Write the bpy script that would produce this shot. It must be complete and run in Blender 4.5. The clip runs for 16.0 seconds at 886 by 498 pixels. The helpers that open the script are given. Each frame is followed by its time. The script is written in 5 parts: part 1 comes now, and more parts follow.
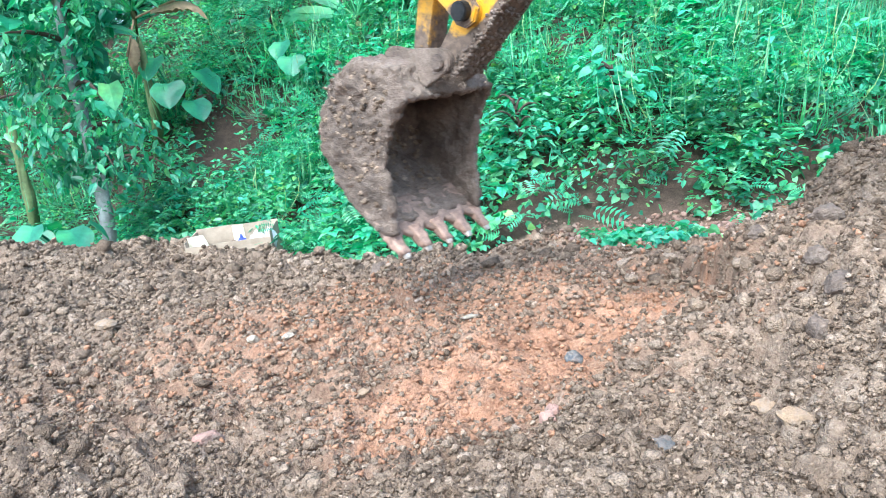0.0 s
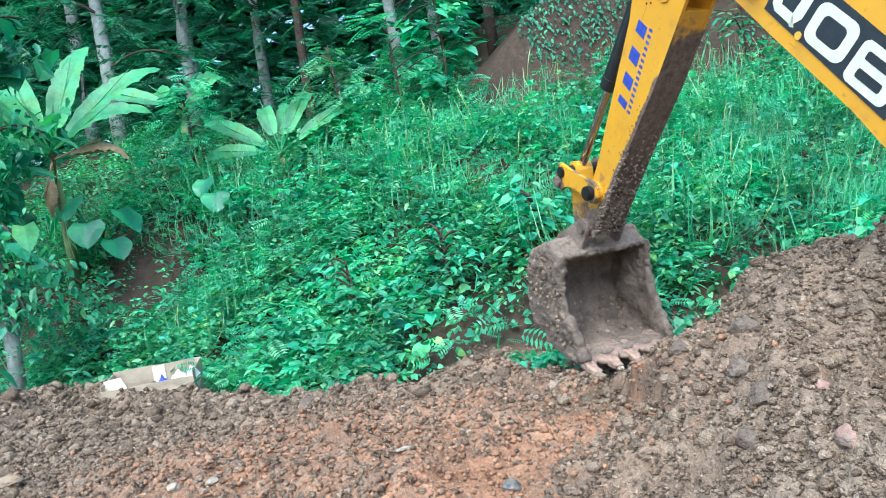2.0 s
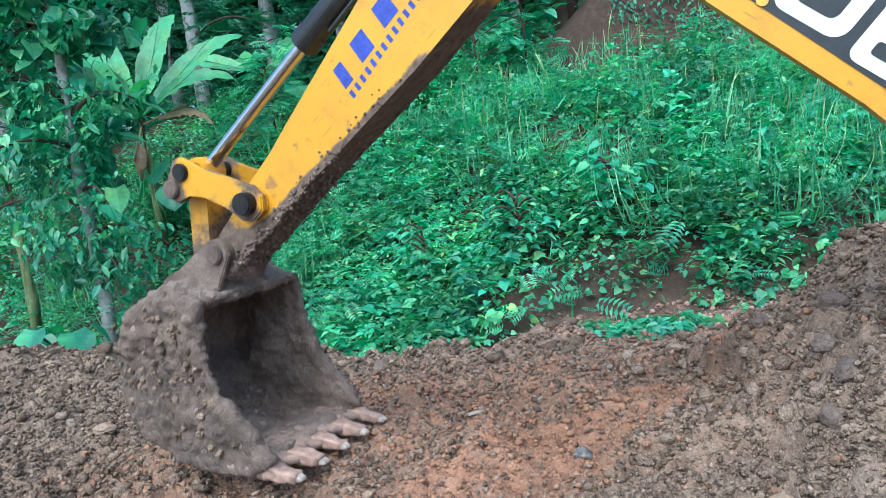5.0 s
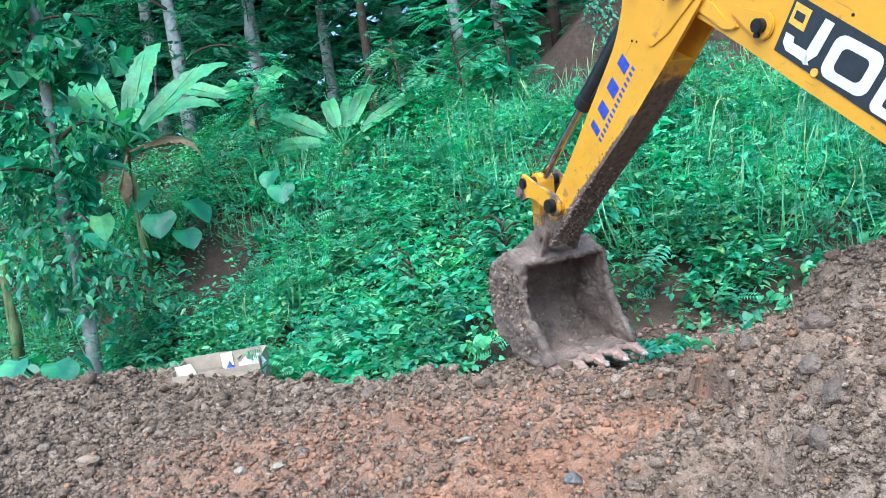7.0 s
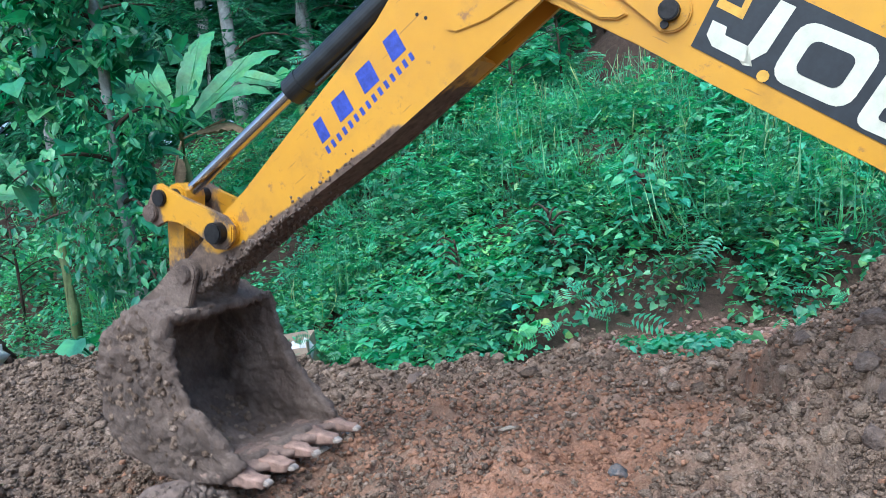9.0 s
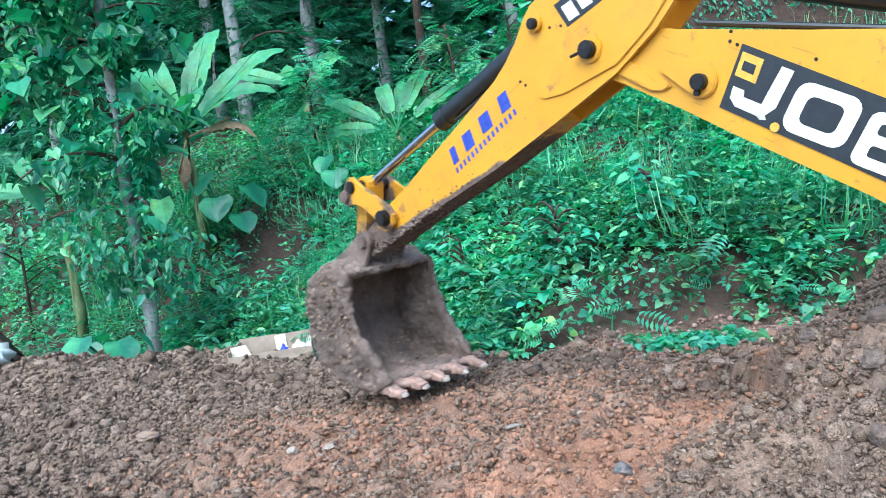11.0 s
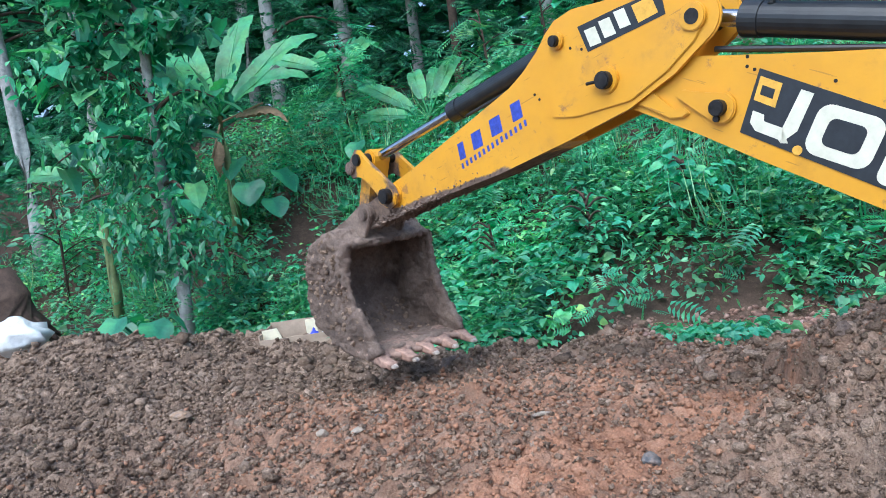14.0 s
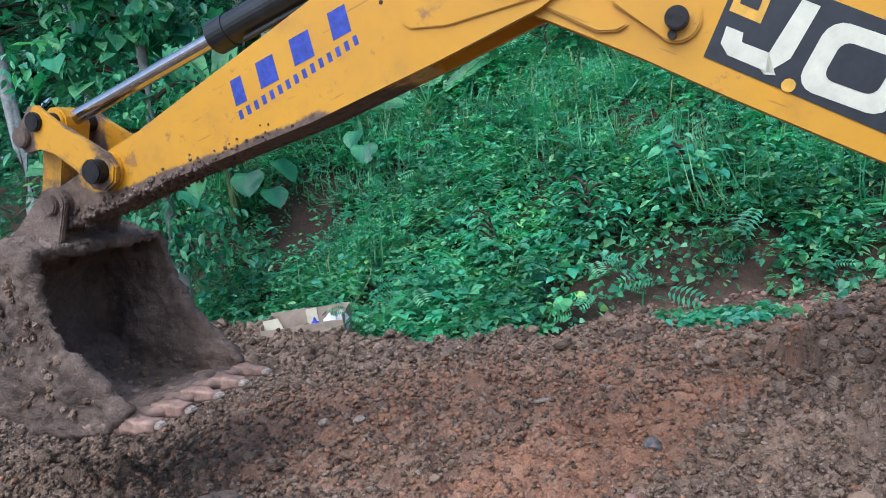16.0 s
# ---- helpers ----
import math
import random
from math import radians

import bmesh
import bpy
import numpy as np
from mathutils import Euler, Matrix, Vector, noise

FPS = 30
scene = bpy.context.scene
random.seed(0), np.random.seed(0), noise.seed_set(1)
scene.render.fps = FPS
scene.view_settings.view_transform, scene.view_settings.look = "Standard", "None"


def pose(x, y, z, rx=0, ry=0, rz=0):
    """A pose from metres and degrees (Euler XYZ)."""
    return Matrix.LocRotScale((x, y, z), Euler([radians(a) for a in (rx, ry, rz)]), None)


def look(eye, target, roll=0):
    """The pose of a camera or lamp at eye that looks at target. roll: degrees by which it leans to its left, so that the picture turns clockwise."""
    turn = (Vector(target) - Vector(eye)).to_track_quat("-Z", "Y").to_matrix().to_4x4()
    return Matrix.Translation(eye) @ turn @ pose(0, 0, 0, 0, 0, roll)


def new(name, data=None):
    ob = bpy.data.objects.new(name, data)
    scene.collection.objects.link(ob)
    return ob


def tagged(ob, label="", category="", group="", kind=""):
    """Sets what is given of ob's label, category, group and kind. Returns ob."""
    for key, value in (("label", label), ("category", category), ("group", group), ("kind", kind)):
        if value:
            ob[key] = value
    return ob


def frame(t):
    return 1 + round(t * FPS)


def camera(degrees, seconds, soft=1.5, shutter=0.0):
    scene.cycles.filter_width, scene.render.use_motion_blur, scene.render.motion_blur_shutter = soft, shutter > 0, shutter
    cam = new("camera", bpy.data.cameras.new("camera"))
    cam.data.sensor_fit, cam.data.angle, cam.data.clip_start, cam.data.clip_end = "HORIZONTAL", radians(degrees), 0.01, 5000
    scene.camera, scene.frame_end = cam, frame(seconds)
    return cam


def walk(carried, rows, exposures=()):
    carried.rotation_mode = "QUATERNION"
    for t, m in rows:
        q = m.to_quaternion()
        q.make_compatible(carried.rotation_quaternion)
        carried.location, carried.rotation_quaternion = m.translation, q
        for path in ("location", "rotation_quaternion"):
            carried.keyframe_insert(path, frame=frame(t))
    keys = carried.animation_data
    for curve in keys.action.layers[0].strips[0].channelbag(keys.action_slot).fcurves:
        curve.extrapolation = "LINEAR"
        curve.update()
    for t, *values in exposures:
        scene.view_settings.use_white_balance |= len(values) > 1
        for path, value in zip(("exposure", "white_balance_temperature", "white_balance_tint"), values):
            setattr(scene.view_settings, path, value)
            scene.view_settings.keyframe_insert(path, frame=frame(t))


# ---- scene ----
# The camera stands by the soil heap, hand-held; its eye is the origin of the plan, 1 m over the levelled soil.
EYE = 1.0
CAM = [
    (0.0, 78.03, 7.55, 2.05),
    (0.5, 78.82, 7.87, 1.05),
    (1.0, 80.11, 8.51, -0.03),
    (1.5, 84.86, 9.07, -1.85),
    (2.0, 86.75, 9.24, -3.61),
    (2.5, 85.69, 9.18, -4.42),
    (3.0, 85.39, 9.34, -4.37),
    (3.5, 85.42, 9.18, -3.08),
    (4.0, 85.12, 8.43, -0.28),
    (4.2, 85.04, 8.17, 0.98),
    (6.3, 85.19, 8.96, 2.41),
    (6.5, 85.67, 9.02, 1.97),
    (7.0, 86.86, 9.20, 1.06),
    (7.5, 87.30, 9.18, 1.57),
    (8.0, 87.08, 9.02, 2.63),
    (8.5, 86.85, 8.83, 3.81),
    (9.0, 86.54, 8.61, 4.63),
    (11.5, 86.46, 8.77, 5.22),
    (12.0, 86.46, 8.88, 5.90),
    (12.5, 86.08, 8.64, 6.27),
    (13.0, 85.85, 8.40, 5.97),
    (13.5, 85.94, 8.22, 6.58),
    (14.0, 85.77, 8.16, 7.29),
    (14.5, 84.72, 8.39, 6.74),
    (15.0, 84.00, 8.64, 6.58),
    (15.5, 84.39, 8.89, 7.30),
    (16.0, 84.89, 8.88, 7.21),
]
cam = camera(60.0, 16.0, soft=0.5, shutter=0.4)
walk(cam, [(t, pose(0, 0, EYE, rx, ry, rz)) for t, rx, ry, rz in CAM],
     exposures=[(0.0, 1.85, 5300, -4), (1.0, 1.75, 5300, -5), (1.5, 1.7, 5250, -6), (2.0, 1.45, 5250, -7), (2.5, 1.31, 5200, -5), (3.0, 1.06, 5200, -6), (4.2, 0.91, 5200, -4), (6.3, 1.42, 5100, -2),
                (7.0, 1.36, 5100, -2), (8.0, 1.02, 5150, -3), (8.5, 0.81, 5210, 1), (9.0, 0.81, 5210, 2), (11.3, 1.31, 5100, -1), (11.6, 1.26, 5100, 0), (12.0, 0.88, 5330, 5), (12.5, 0.7, 5380, 7), (14.5, 0.94, 5280, 4),
                (15.0, 0.86, 5330, 5), (15.5, 0.56, 5380, 8), (16.0, 0.51, 5380, 8)])

# ---- light: an overcast sky ----
world = bpy.data.worlds.new("overcast_sky")
scene.world = world
world.use_nodes = True
wn = world.node_tree
sky = wn.nodes.new("ShaderNodeTexSky")
sky.sky_type, sky.sun_disc = "NISHITA", False
sky.sun_elevation, sky.sun_rotation = radians(55), radians(200)
sky.dust_density = 4.0
wn.links.new(sky.outputs[0], wn.nodes["Background"].inputs[0])
wn.nodes["Background"].inputs[1].default_value = 0.14
sun = new("sun", bpy.data.lights.new("sun", "SUN"))
sun.data.energy, sun.data.angle, sun.data.color = 1.3, radians(60), (1.0, 0.97, 0.93)
sun.matrix_world = look((-4, -12, 18), (0, 3, 0))


# ---- small tools ----
def part(name, bm, material, parent, label="", smooth=False):
    """Links a bmesh as one mesh object under a thing or a part."""
    me = bpy.data.meshes.new(name)
    bmesh.ops.recalc_face_normals(bm, faces=bm.faces)
    bm.to_mesh(me)
    bm.free()
    if smooth:
        me.polygons.foreach_set("use_smooth", [True] * len(me.polygons))
    me.materials.append(material)
    ob = new(name, me)
    ob.parent = parent
    if label:
        ob["label"] = label
    return ob


def mesh_object(name, co, faces, material, parent=None, smooth=False):
    """A mesh from numpy arrays: co (n, 3), faces (m, k), all of k corners."""
    me = bpy.data.meshes.new(name)
    m, k = faces.shape
    me.vertices.add(len(co))
    me.vertices.foreach_set("co", np.asarray(co, np.float32).ravel())
    me.loops.add(m * k)
    me.loops.foreach_set("vertex_index", np.asarray(faces, np.int32).ravel())
    me.polygons.add(m)
    me.polygons.foreach_set("loop_start", np.arange(0, m * k, k, dtype=np.int32))
    me.polygons.foreach_set("use_smooth", np.full(m, smooth))
    me.update(calc_edges=True)
    me.materials.append(material)
    ob = new(name, me)
    ob.parent = parent
    return ob


def prism(bm, outline, y0, y1, bevel=0.0):
    """A plate of that outline in x and z, from y0 to y1."""
    lo = [bm.verts.new((x, y0, z)) for x, z in outline]
    hi = [bm.verts.new((x, y1, z)) for x, z in outline]
    n = len(outline)
    caps = [bm.faces.new(lo), bm.faces.new(hi[::-1])]
    for i in range(n):
        bm.faces.new((lo[i], hi[i], hi[(i + 1) % n], lo[(i + 1) % n]))
    if bevel:
        edges = list({e for f in caps for e in f.edges})
        bmesh.ops.bevel(bm, geom=edges, offset=bevel, segments=2, affect="EDGES", clamp_overlap=True)
    return bm


def rod(bm, p0, p1, r, seg=20, r2=None, bevel=0.0):
    p0, p1 = Vector(p0), Vector(p1)
    m = Matrix.Translation((p0 + p1) / 2) @ (p1 - p0).to_track_quat("Z", "Y").to_matrix().to_4x4()
    got = bmesh.ops.create_cone(bm, cap_ends=True, segments=seg, radius1=r, radius2=r if r2 is None else r2, depth=(p1 - p0).length, matrix=m)
    if bevel:
        rim = {e for v in got["verts"] for e in v.link_edges if len(e.link_faces) == 2 and any(len(f.verts) > 4 for f in e.link_faces)}
        bmesh.ops.bevel(bm, geom=list(rim), offset=bevel, segments=2, affect="EDGES")
    return bm


def arc(cx, cz, r, a0, a1, n=8):
    return [(cx + r * math.cos(radians(a0 + (a1 - a0) * i / n)), cz + r * math.sin(radians(a0 + (a1 - a0) * i / n))) for i in range(n + 1)]


TABLE = np.random.RandomState(7).rand(256, 256)


def value_noise(x, y, scale, shift=0):
    """Smooth noise of that cell size, 0 to 1, for arrays of places."""
    u, v = x / scale + 31.7 * shift + 1000, y / scale + 17.3 * shift + 1000
    i, j = np.floor(u).astype(int), np.floor(v).astype(int)
    a, b = u - i, v - j
    a, b = a * a * (3 - 2 * a), b * b * (3 - 2 * b)
    g = lambda p, q: TABLE[p % 256, q % 256]
    return (g(i, j) * (1 - a) + g(i + 1, j) * a) * (1 - b) + (g(i, j + 1) * (1 - a) + g(i + 1, j + 1) * a) * b


def rounded_lumps(x, y, cell, shift=0):
    """Packed round lumps of that spacing: 1 on top of each, falling to 0 in the gaps."""
    u, v = x / cell + 500 + shift * 13, y / cell + 500 + shift * 7
    i, j = np.floor(u).astype(int), np.floor(v).astype(int)
    best = np.full(u.shape, 9.0)
    for a in (-1, 0, 1):
        for b in (-1, 0, 1):
            p, q = i + a, j + b
            px = p + 0.1 + 0.8 * TABLE[p % 256, (q + shift) % 256]
            py = q + 0.1 + 0.8 * TABLE[(q + 77) % 256, (p + shift * 3) % 256]
            r = 0.7 + 0.6 * TABLE[(p * 3 + 5) % 256, (q * 5 + 9) % 256]
            best = np.minimum(best, ((u - px) ** 2 + (v - py) ** 2) / r ** 2)
    return np.sqrt(np.clip(1 - best * 1.3, 0, 1))


def step(a, b, x):
    k = np.clip((x - a) / (b - a), 0, 1)
    return k * k * (3 - 2 * k)


# ---- materials ----
def material(name, build):
    mat = bpy.data.materials.new(name)
    mat.use_nodes = True
    nt = mat.node_tree
    nt.nodes.clear()
    out = nt.nodes.new("ShaderNodeOutputMaterial")
    bsdf = nt.nodes.new("ShaderNodeBsdfPrincipled")
    nt.links.new(bsdf.outputs[0], out.inputs[0])
    build(nt, bsdf, out)
    return mat


def tex(nt, kind, scale, detail=6.0, rough=0.6, coords="Object", stretch=None):
    co = nt.nodes.new("ShaderNodeTexCoord")
    source = co.outputs[coords]
    if stretch:
        mp = nt.nodes.new("ShaderNodeMapping")
        mp.inputs["Scale"].default_value = stretch
        nt.links.new(source, mp.inputs[0])
        source = mp.outputs[0]
    n = nt.nodes.new("ShaderNodeTexNoise" if kind == "noise" else "ShaderNodeTexVoronoi")
    n.inputs["Scale"].default_value = scale
    if kind == "noise":
        n.inputs["Detail"].default_value, n.inputs["Roughness"].default_value = detail, rough
    nt.links.new(source, n.inputs["Vector"])
    return n.outputs[0]


def ramp(nt, fac, stops):
    r = nt.nodes.new("ShaderNodeValToRGB")
    while len(r.color_ramp.elements) < len(stops):
        r.color_ramp.elements.new(0.5)
    for e, (p, c) in zip(r.color_ramp.elements, stops):
        e.position, e.color = p, (*c, 1) if len(c) == 3 else c
    nt.links.new(fac, r.inputs[0])
    return r.outputs[0]


def grey(v):
    return (v, v, v)


def mix(nt, fac, a, b, blend="MIX"):
    m = nt.nodes.new("ShaderNodeMix")
    m.data_type, m.blend_type = "RGBA", blend
    for socket, value in ((m.inputs[0], fac), (m.inputs[6], a), (m.inputs[7], b)):
        if isinstance(value, (int, float)):
            socket.default_value = value
        elif isinstance(value, tuple):
            socket.default_value = (*value, 1)
        else:
            nt.links.new(value, socket)
    return m.outputs[2]


def bump(nt, bsdf, height, strength, distance):
    b = nt.nodes.new("ShaderNodeBump")
    b.inputs["Strength"].default_value, b.inputs["Distance"].default_value = strength, distance
    nt.links.new(height, b.inputs["Height"])
    nt.links.new(b.outputs[0], bsdf.inputs["Normal"])


def attribute(nt, name):
    a = nt.nodes.new("ShaderNodeAttribute")
    a.attribute_name = name
    return a.outputs["Fac"]


SOIL = [(0.32, (0.075, 0.050, 0.036)), (0.5, (0.26, 0.184, 0.134)), (0.68, (0.48, 0.370, 0.285))]
SUBSOIL = [(0.32, (0.190, 0.082, 0.047)), (0.5, (0.430, 0.214, 0.126)), (0.68, (0.620, 0.358, 0.233))]


def soil_colours(nt):
    big, mid, fine = tex(nt, "noise", 1.6, 3), tex(nt, "noise", 11, 5), tex(nt, "noise", 75, 4, 0.75)
    grain = mix(nt, 0.55, mid, fine)
    both = mix(nt, 0.3, grain, big)
    return ramp(nt, both, SOIL), ramp(nt, both, SUBSOIL), grain


def ground_mat(nt, bsdf, out):
    soil, sub, grain = soil_colours(nt)
    patchy = ramp(nt, tex(nt, "noise", 7, 6, 0.7), [(0.35, grey(0.0)), (0.6, grey(1.0))])
    m = nt.nodes.new("ShaderNodeMath")
    m.operation = "MULTIPLY"
    soft = nt.nodes.new("ShaderNodeMath")
    soft.operation = "MULTIPLY_ADD"
    soft.inputs[1].default_value, soft.inputs[2].default_value = 0.65, 0.35
    nt.links.new(patchy, soft.inputs[0])
    nt.links.new(attribute(nt, "subsoil"), m.inputs[0])
    nt.links.new(soft.outputs[0], m.inputs[1])
    c = mix(nt, m.outputs[0], soil, sub)
    damp = ramp(nt, tex(nt, "noise", 3.1, 5, 0.6), [(0.42, grey(1.0)), (0.62, grey(0.68))])
    c = mix(nt, 1.0, c, damp, "MULTIPLY")
    humus = ramp(nt, grain, [(0.3, (0.025, 0.018, 0.014)), (0.55, (0.085, 0.057, 0.043)), (0.75, (0.18, 0.125, 0.095))])
    c = mix(nt, attribute(nt, "humus"), c, humus)
    nt.links.new(c, bsdf.inputs["Base Color"])
    bsdf.inputs["Roughness"].default_value = 0.95
    bsdf.inputs["Specular IOR Level"].default_value = 0.2
    grains = mix(nt, 0.5, pebbled(nt, 85), pebbled(nt, 190))
    bump(nt, bsdf, mix(nt, 0.35, grains, tex(nt, "noise", 60, 8, 0.75)), 1.0, 0.010)


def pebbled(nt, scale):
    """Round grains of that many to the metre, jostled by noise."""
    co = nt.nodes.new("ShaderNodeTexCoord")
    n = nt.nodes.new("ShaderNodeTexNoise")
    n.inputs["Scale"].default_value = scale * 0.5
    nt.links.new(co.outputs["Object"], n.inputs["Vector"])
    shift = nt.nodes.new("ShaderNodeVectorMath")
    shift.operation = "MULTIPLY_ADD"
    shift.inputs[1].default_value = (0.8 / scale,) * 3
    nt.links.new(n.outputs["Color"], shift.inputs[0])
    nt.links.new(co.outputs["Object"], shift.inputs[2])
    v = nt.nodes.new("ShaderNodeTexVoronoi")
    v.inputs["Scale"].default_value = scale
    nt.links.new(shift.outputs[0], v.inputs["Vector"])
    return ramp(nt, v.outputs["Distance"], [(0.0, grey(1.0)), (0.35, grey(0.8)), (0.75, grey(0.0))])


def clod_mat(nt, bsdf, out):
    geo = nt.nodes.new("ShaderNodeNewGeometry")
    fine = tex(nt, "noise", 70, 6, 0.75)
    c = ramp(nt, geo.outputs["Random Per Island"], [(0.0, (0.16, 0.110, 0.078)), (0.5, (0.27, 0.190, 0.137)), (0.9, (0.37, 0.268, 0.196)), (1.0, (0.46, 0.34, 0.26))])
    c = mix(nt, 0.75, c, ramp(nt, fine, [(0.3, grey(0.45)), (0.7, grey(1.3))]), "MULTIPLY")
    nt.links.new(c, bsdf.inputs["Base Color"])
    bsdf.inputs["Roughness"].default_value = 0.95
    bsdf.inputs["Specular IOR Level"].default_value = 0.2
    bump(nt, bsdf, mix(nt, 0.5, fine, pebbled(nt, 150)), 1.0, 0.012)


def red_clod_mat(nt, bsdf, out):
    geo = nt.nodes.new("ShaderNodeNewGeometry")
    fine = tex(nt, "noise", 70, 6, 0.75)
    c = ramp(nt, geo.outputs["Random Per Island"], [(0.0, (0.28, 0.140, 0.080)), (0.5, (0.38, 0.195, 0.114)), (1.0, (0.46, 0.25, 0.150))])
    c = mix(nt, 0.7, c, ramp(nt, fine, [(0.3, grey(0.5)), (0.7, grey(1.25))]), "MULTIPLY")
    nt.links.new(c, bsdf.inputs["Base Color"])
    bsdf.inputs["Roughness"].default_value = 0.95
    bump(nt, bsdf, fine, 0.9, 0.01)


def rubble_mat(nt, bsdf, out):
    geo = nt.nodes.new("ShaderNodeNewGeometry")
    fine = tex(nt, "noise", 60, 6, 0.75)
    c = ramp(nt, geo.outputs["Random Per Island"], [(0.0, (0.17, 0.10, 0.075)), (0.6, (0.32, 0.19, 0.145)), (0.9, (0.40, 0.27, 0.22)), (1.0, (0.50, 0.42, 0.36))])
    c = mix(nt, 0.6, c, ramp(nt, fine, [(0.3, grey(0.5)), (0.7, grey(1.25))]), "MULTIPLY")
    nt.links.new(c, bsdf.inputs["Base Color"])
    bsdf.inputs["Roughness"].default_value = 0.95
    bump(nt, bsdf, fine, 0.8, 0.008)


def paint_mat(nt, bsdf, out):
    worn = ramp(nt, tex(nt, "noise", 9, 8, 0.72), [(0.60, grey(0.0)), (0.68, grey(1.0))])
    c = ramp(nt, tex(nt, "noise", 2.2, 5), [(0.3, (0.62, 0.295, 0.010)), (0.7, (0.71, 0.36, 0.016))])
    dirt = ramp(nt, tex(nt, "noise", 5, 9, 0.7), [(0.55, grey(0.0)), (0.8, grey(0.55))])
    c = mix(nt, dirt, c, (0.30, 0.15, 0.04))
    c = mix(nt, worn, c, (0.36, 0.17, 0.05))
    scratch = ramp(nt, tex(nt, "noise", 6, 3, 0.5, stretch=(1.0, 1.0, 14.0)), [(0.685, grey(0.0)), (0.70, grey(0.5))])
    c = mix(nt, scratch, c, (0.25, 0.11, 0.03))
    film = ramp(nt, tex(nt, "noise", 2.6, 7, 0.7), [(0.42, grey(0.0)), (0.7, grey(0.22))])
    c = mix(nt, film, c, (0.34, 0.19, 0.07))
    smudge = mix(nt, 0.35, attribute(nt, "mud"), tex(nt, "noise", 22, 7, 0.75))
    mud = ramp(nt, smudge, [(0.43, grey(0.0)), (0.53, grey(1.0))])
    c = mix(nt, mud, c, ramp(nt, tex(nt, "noise", 26, 7, 0.7), [(0.3, (0.06, 0.042, 0.032)), (0.7, (0.22, 0.15, 0.11))]))
    nt.links.new(c, bsdf.inputs["Base Color"])
    nt.links.new(ramp(nt, mud, [(0, grey(0.42)), (1, grey(0.9))]), bsdf.inputs["Roughness"])
    bump(nt, bsdf, tex(nt, "noise", 30, 8, 0.7), 0.25, 0.004)


def mud_steel_mat(nt, bsdf, out):
    big, fine = tex(nt, "noise", 4.5, 8, 0.68), tex(nt, "noise", 55, 7, 0.75)
    c = ramp(nt, big, [(0.3, (0.10, 0.072, 0.057)), (0.5, (0.21, 0.15, 0.118)), (0.72, (0.33, 0.25, 0.20))])
    c = mix(nt, 0.6, c, ramp(nt, fine, [(0.3, grey(0.5)), (0.7, grey(1.3))]), "MULTIPLY")
    nt.links.new(c, bsdf.inputs["Base Color"])
    bsdf.inputs["Roughness"].default_value = 0.9
    bump(nt, bsdf, mix(nt, 0.5, mix(nt, 0.3, tex(nt, "noise", 130, 6, 0.8), pebbled(nt, 120)), mix(nt, 0.5, fine, tex(nt, "noise", 22, 8, 0.7))), 1.0, 0.022)


def plain_mat(colour, rough, metal=0.0, scale=20, spread=0.25, relief=0.15):
    def build(nt, bsdf, out):
        n = tex(nt, "noise", scale, 7, 0.65)
        lo, hi = tuple(c * (1 - spread) for c in colour), tuple(min(1, c * (1 + spread)) for c in colour)
        nt.links.new(ramp(nt, n, [(0.3, lo), (0.7, hi)]), bsdf.inputs["Base Color"])
        bsdf.inputs["Roughness"].default_value, bsdf.inputs["Metallic"].default_value = rough, metal
        bump(nt, bsdf, n, relief, 0.003)
    return build


def stone_build(colour):
    """Stone of that colour, partly coated with soil."""
    def build(nt, bsdf, out):
        n = tex(nt, "noise", 30, 8, 0.7)
        c = ramp(nt, n, [(0.3, tuple(v * 0.6 for v in colour)), (0.7, tuple(min(1, v * 1.3) for v in colour))])
        coat = ramp(nt, tex(nt, "noise", 14, 7, 0.7), [(0.42, grey(0.0)), (0.58, grey(0.9))])
        c = mix(nt, coat, c, ramp(nt, n, [(0.3, (0.12, 0.09, 0.072)), (0.7, (0.30, 0.235, 0.195))]))
        nt.links.new(c, bsdf.inputs["Base Color"])
        bsdf.inputs["Roughness"].default_value = 0.95
        bsdf.inputs["Specular IOR Level"].default_value = 0.2
        bump(nt, bsdf, mix(nt, 0.5, n, tex(nt, "noise", 90, 5, 0.7)), 1.0, 0.015)
    return build


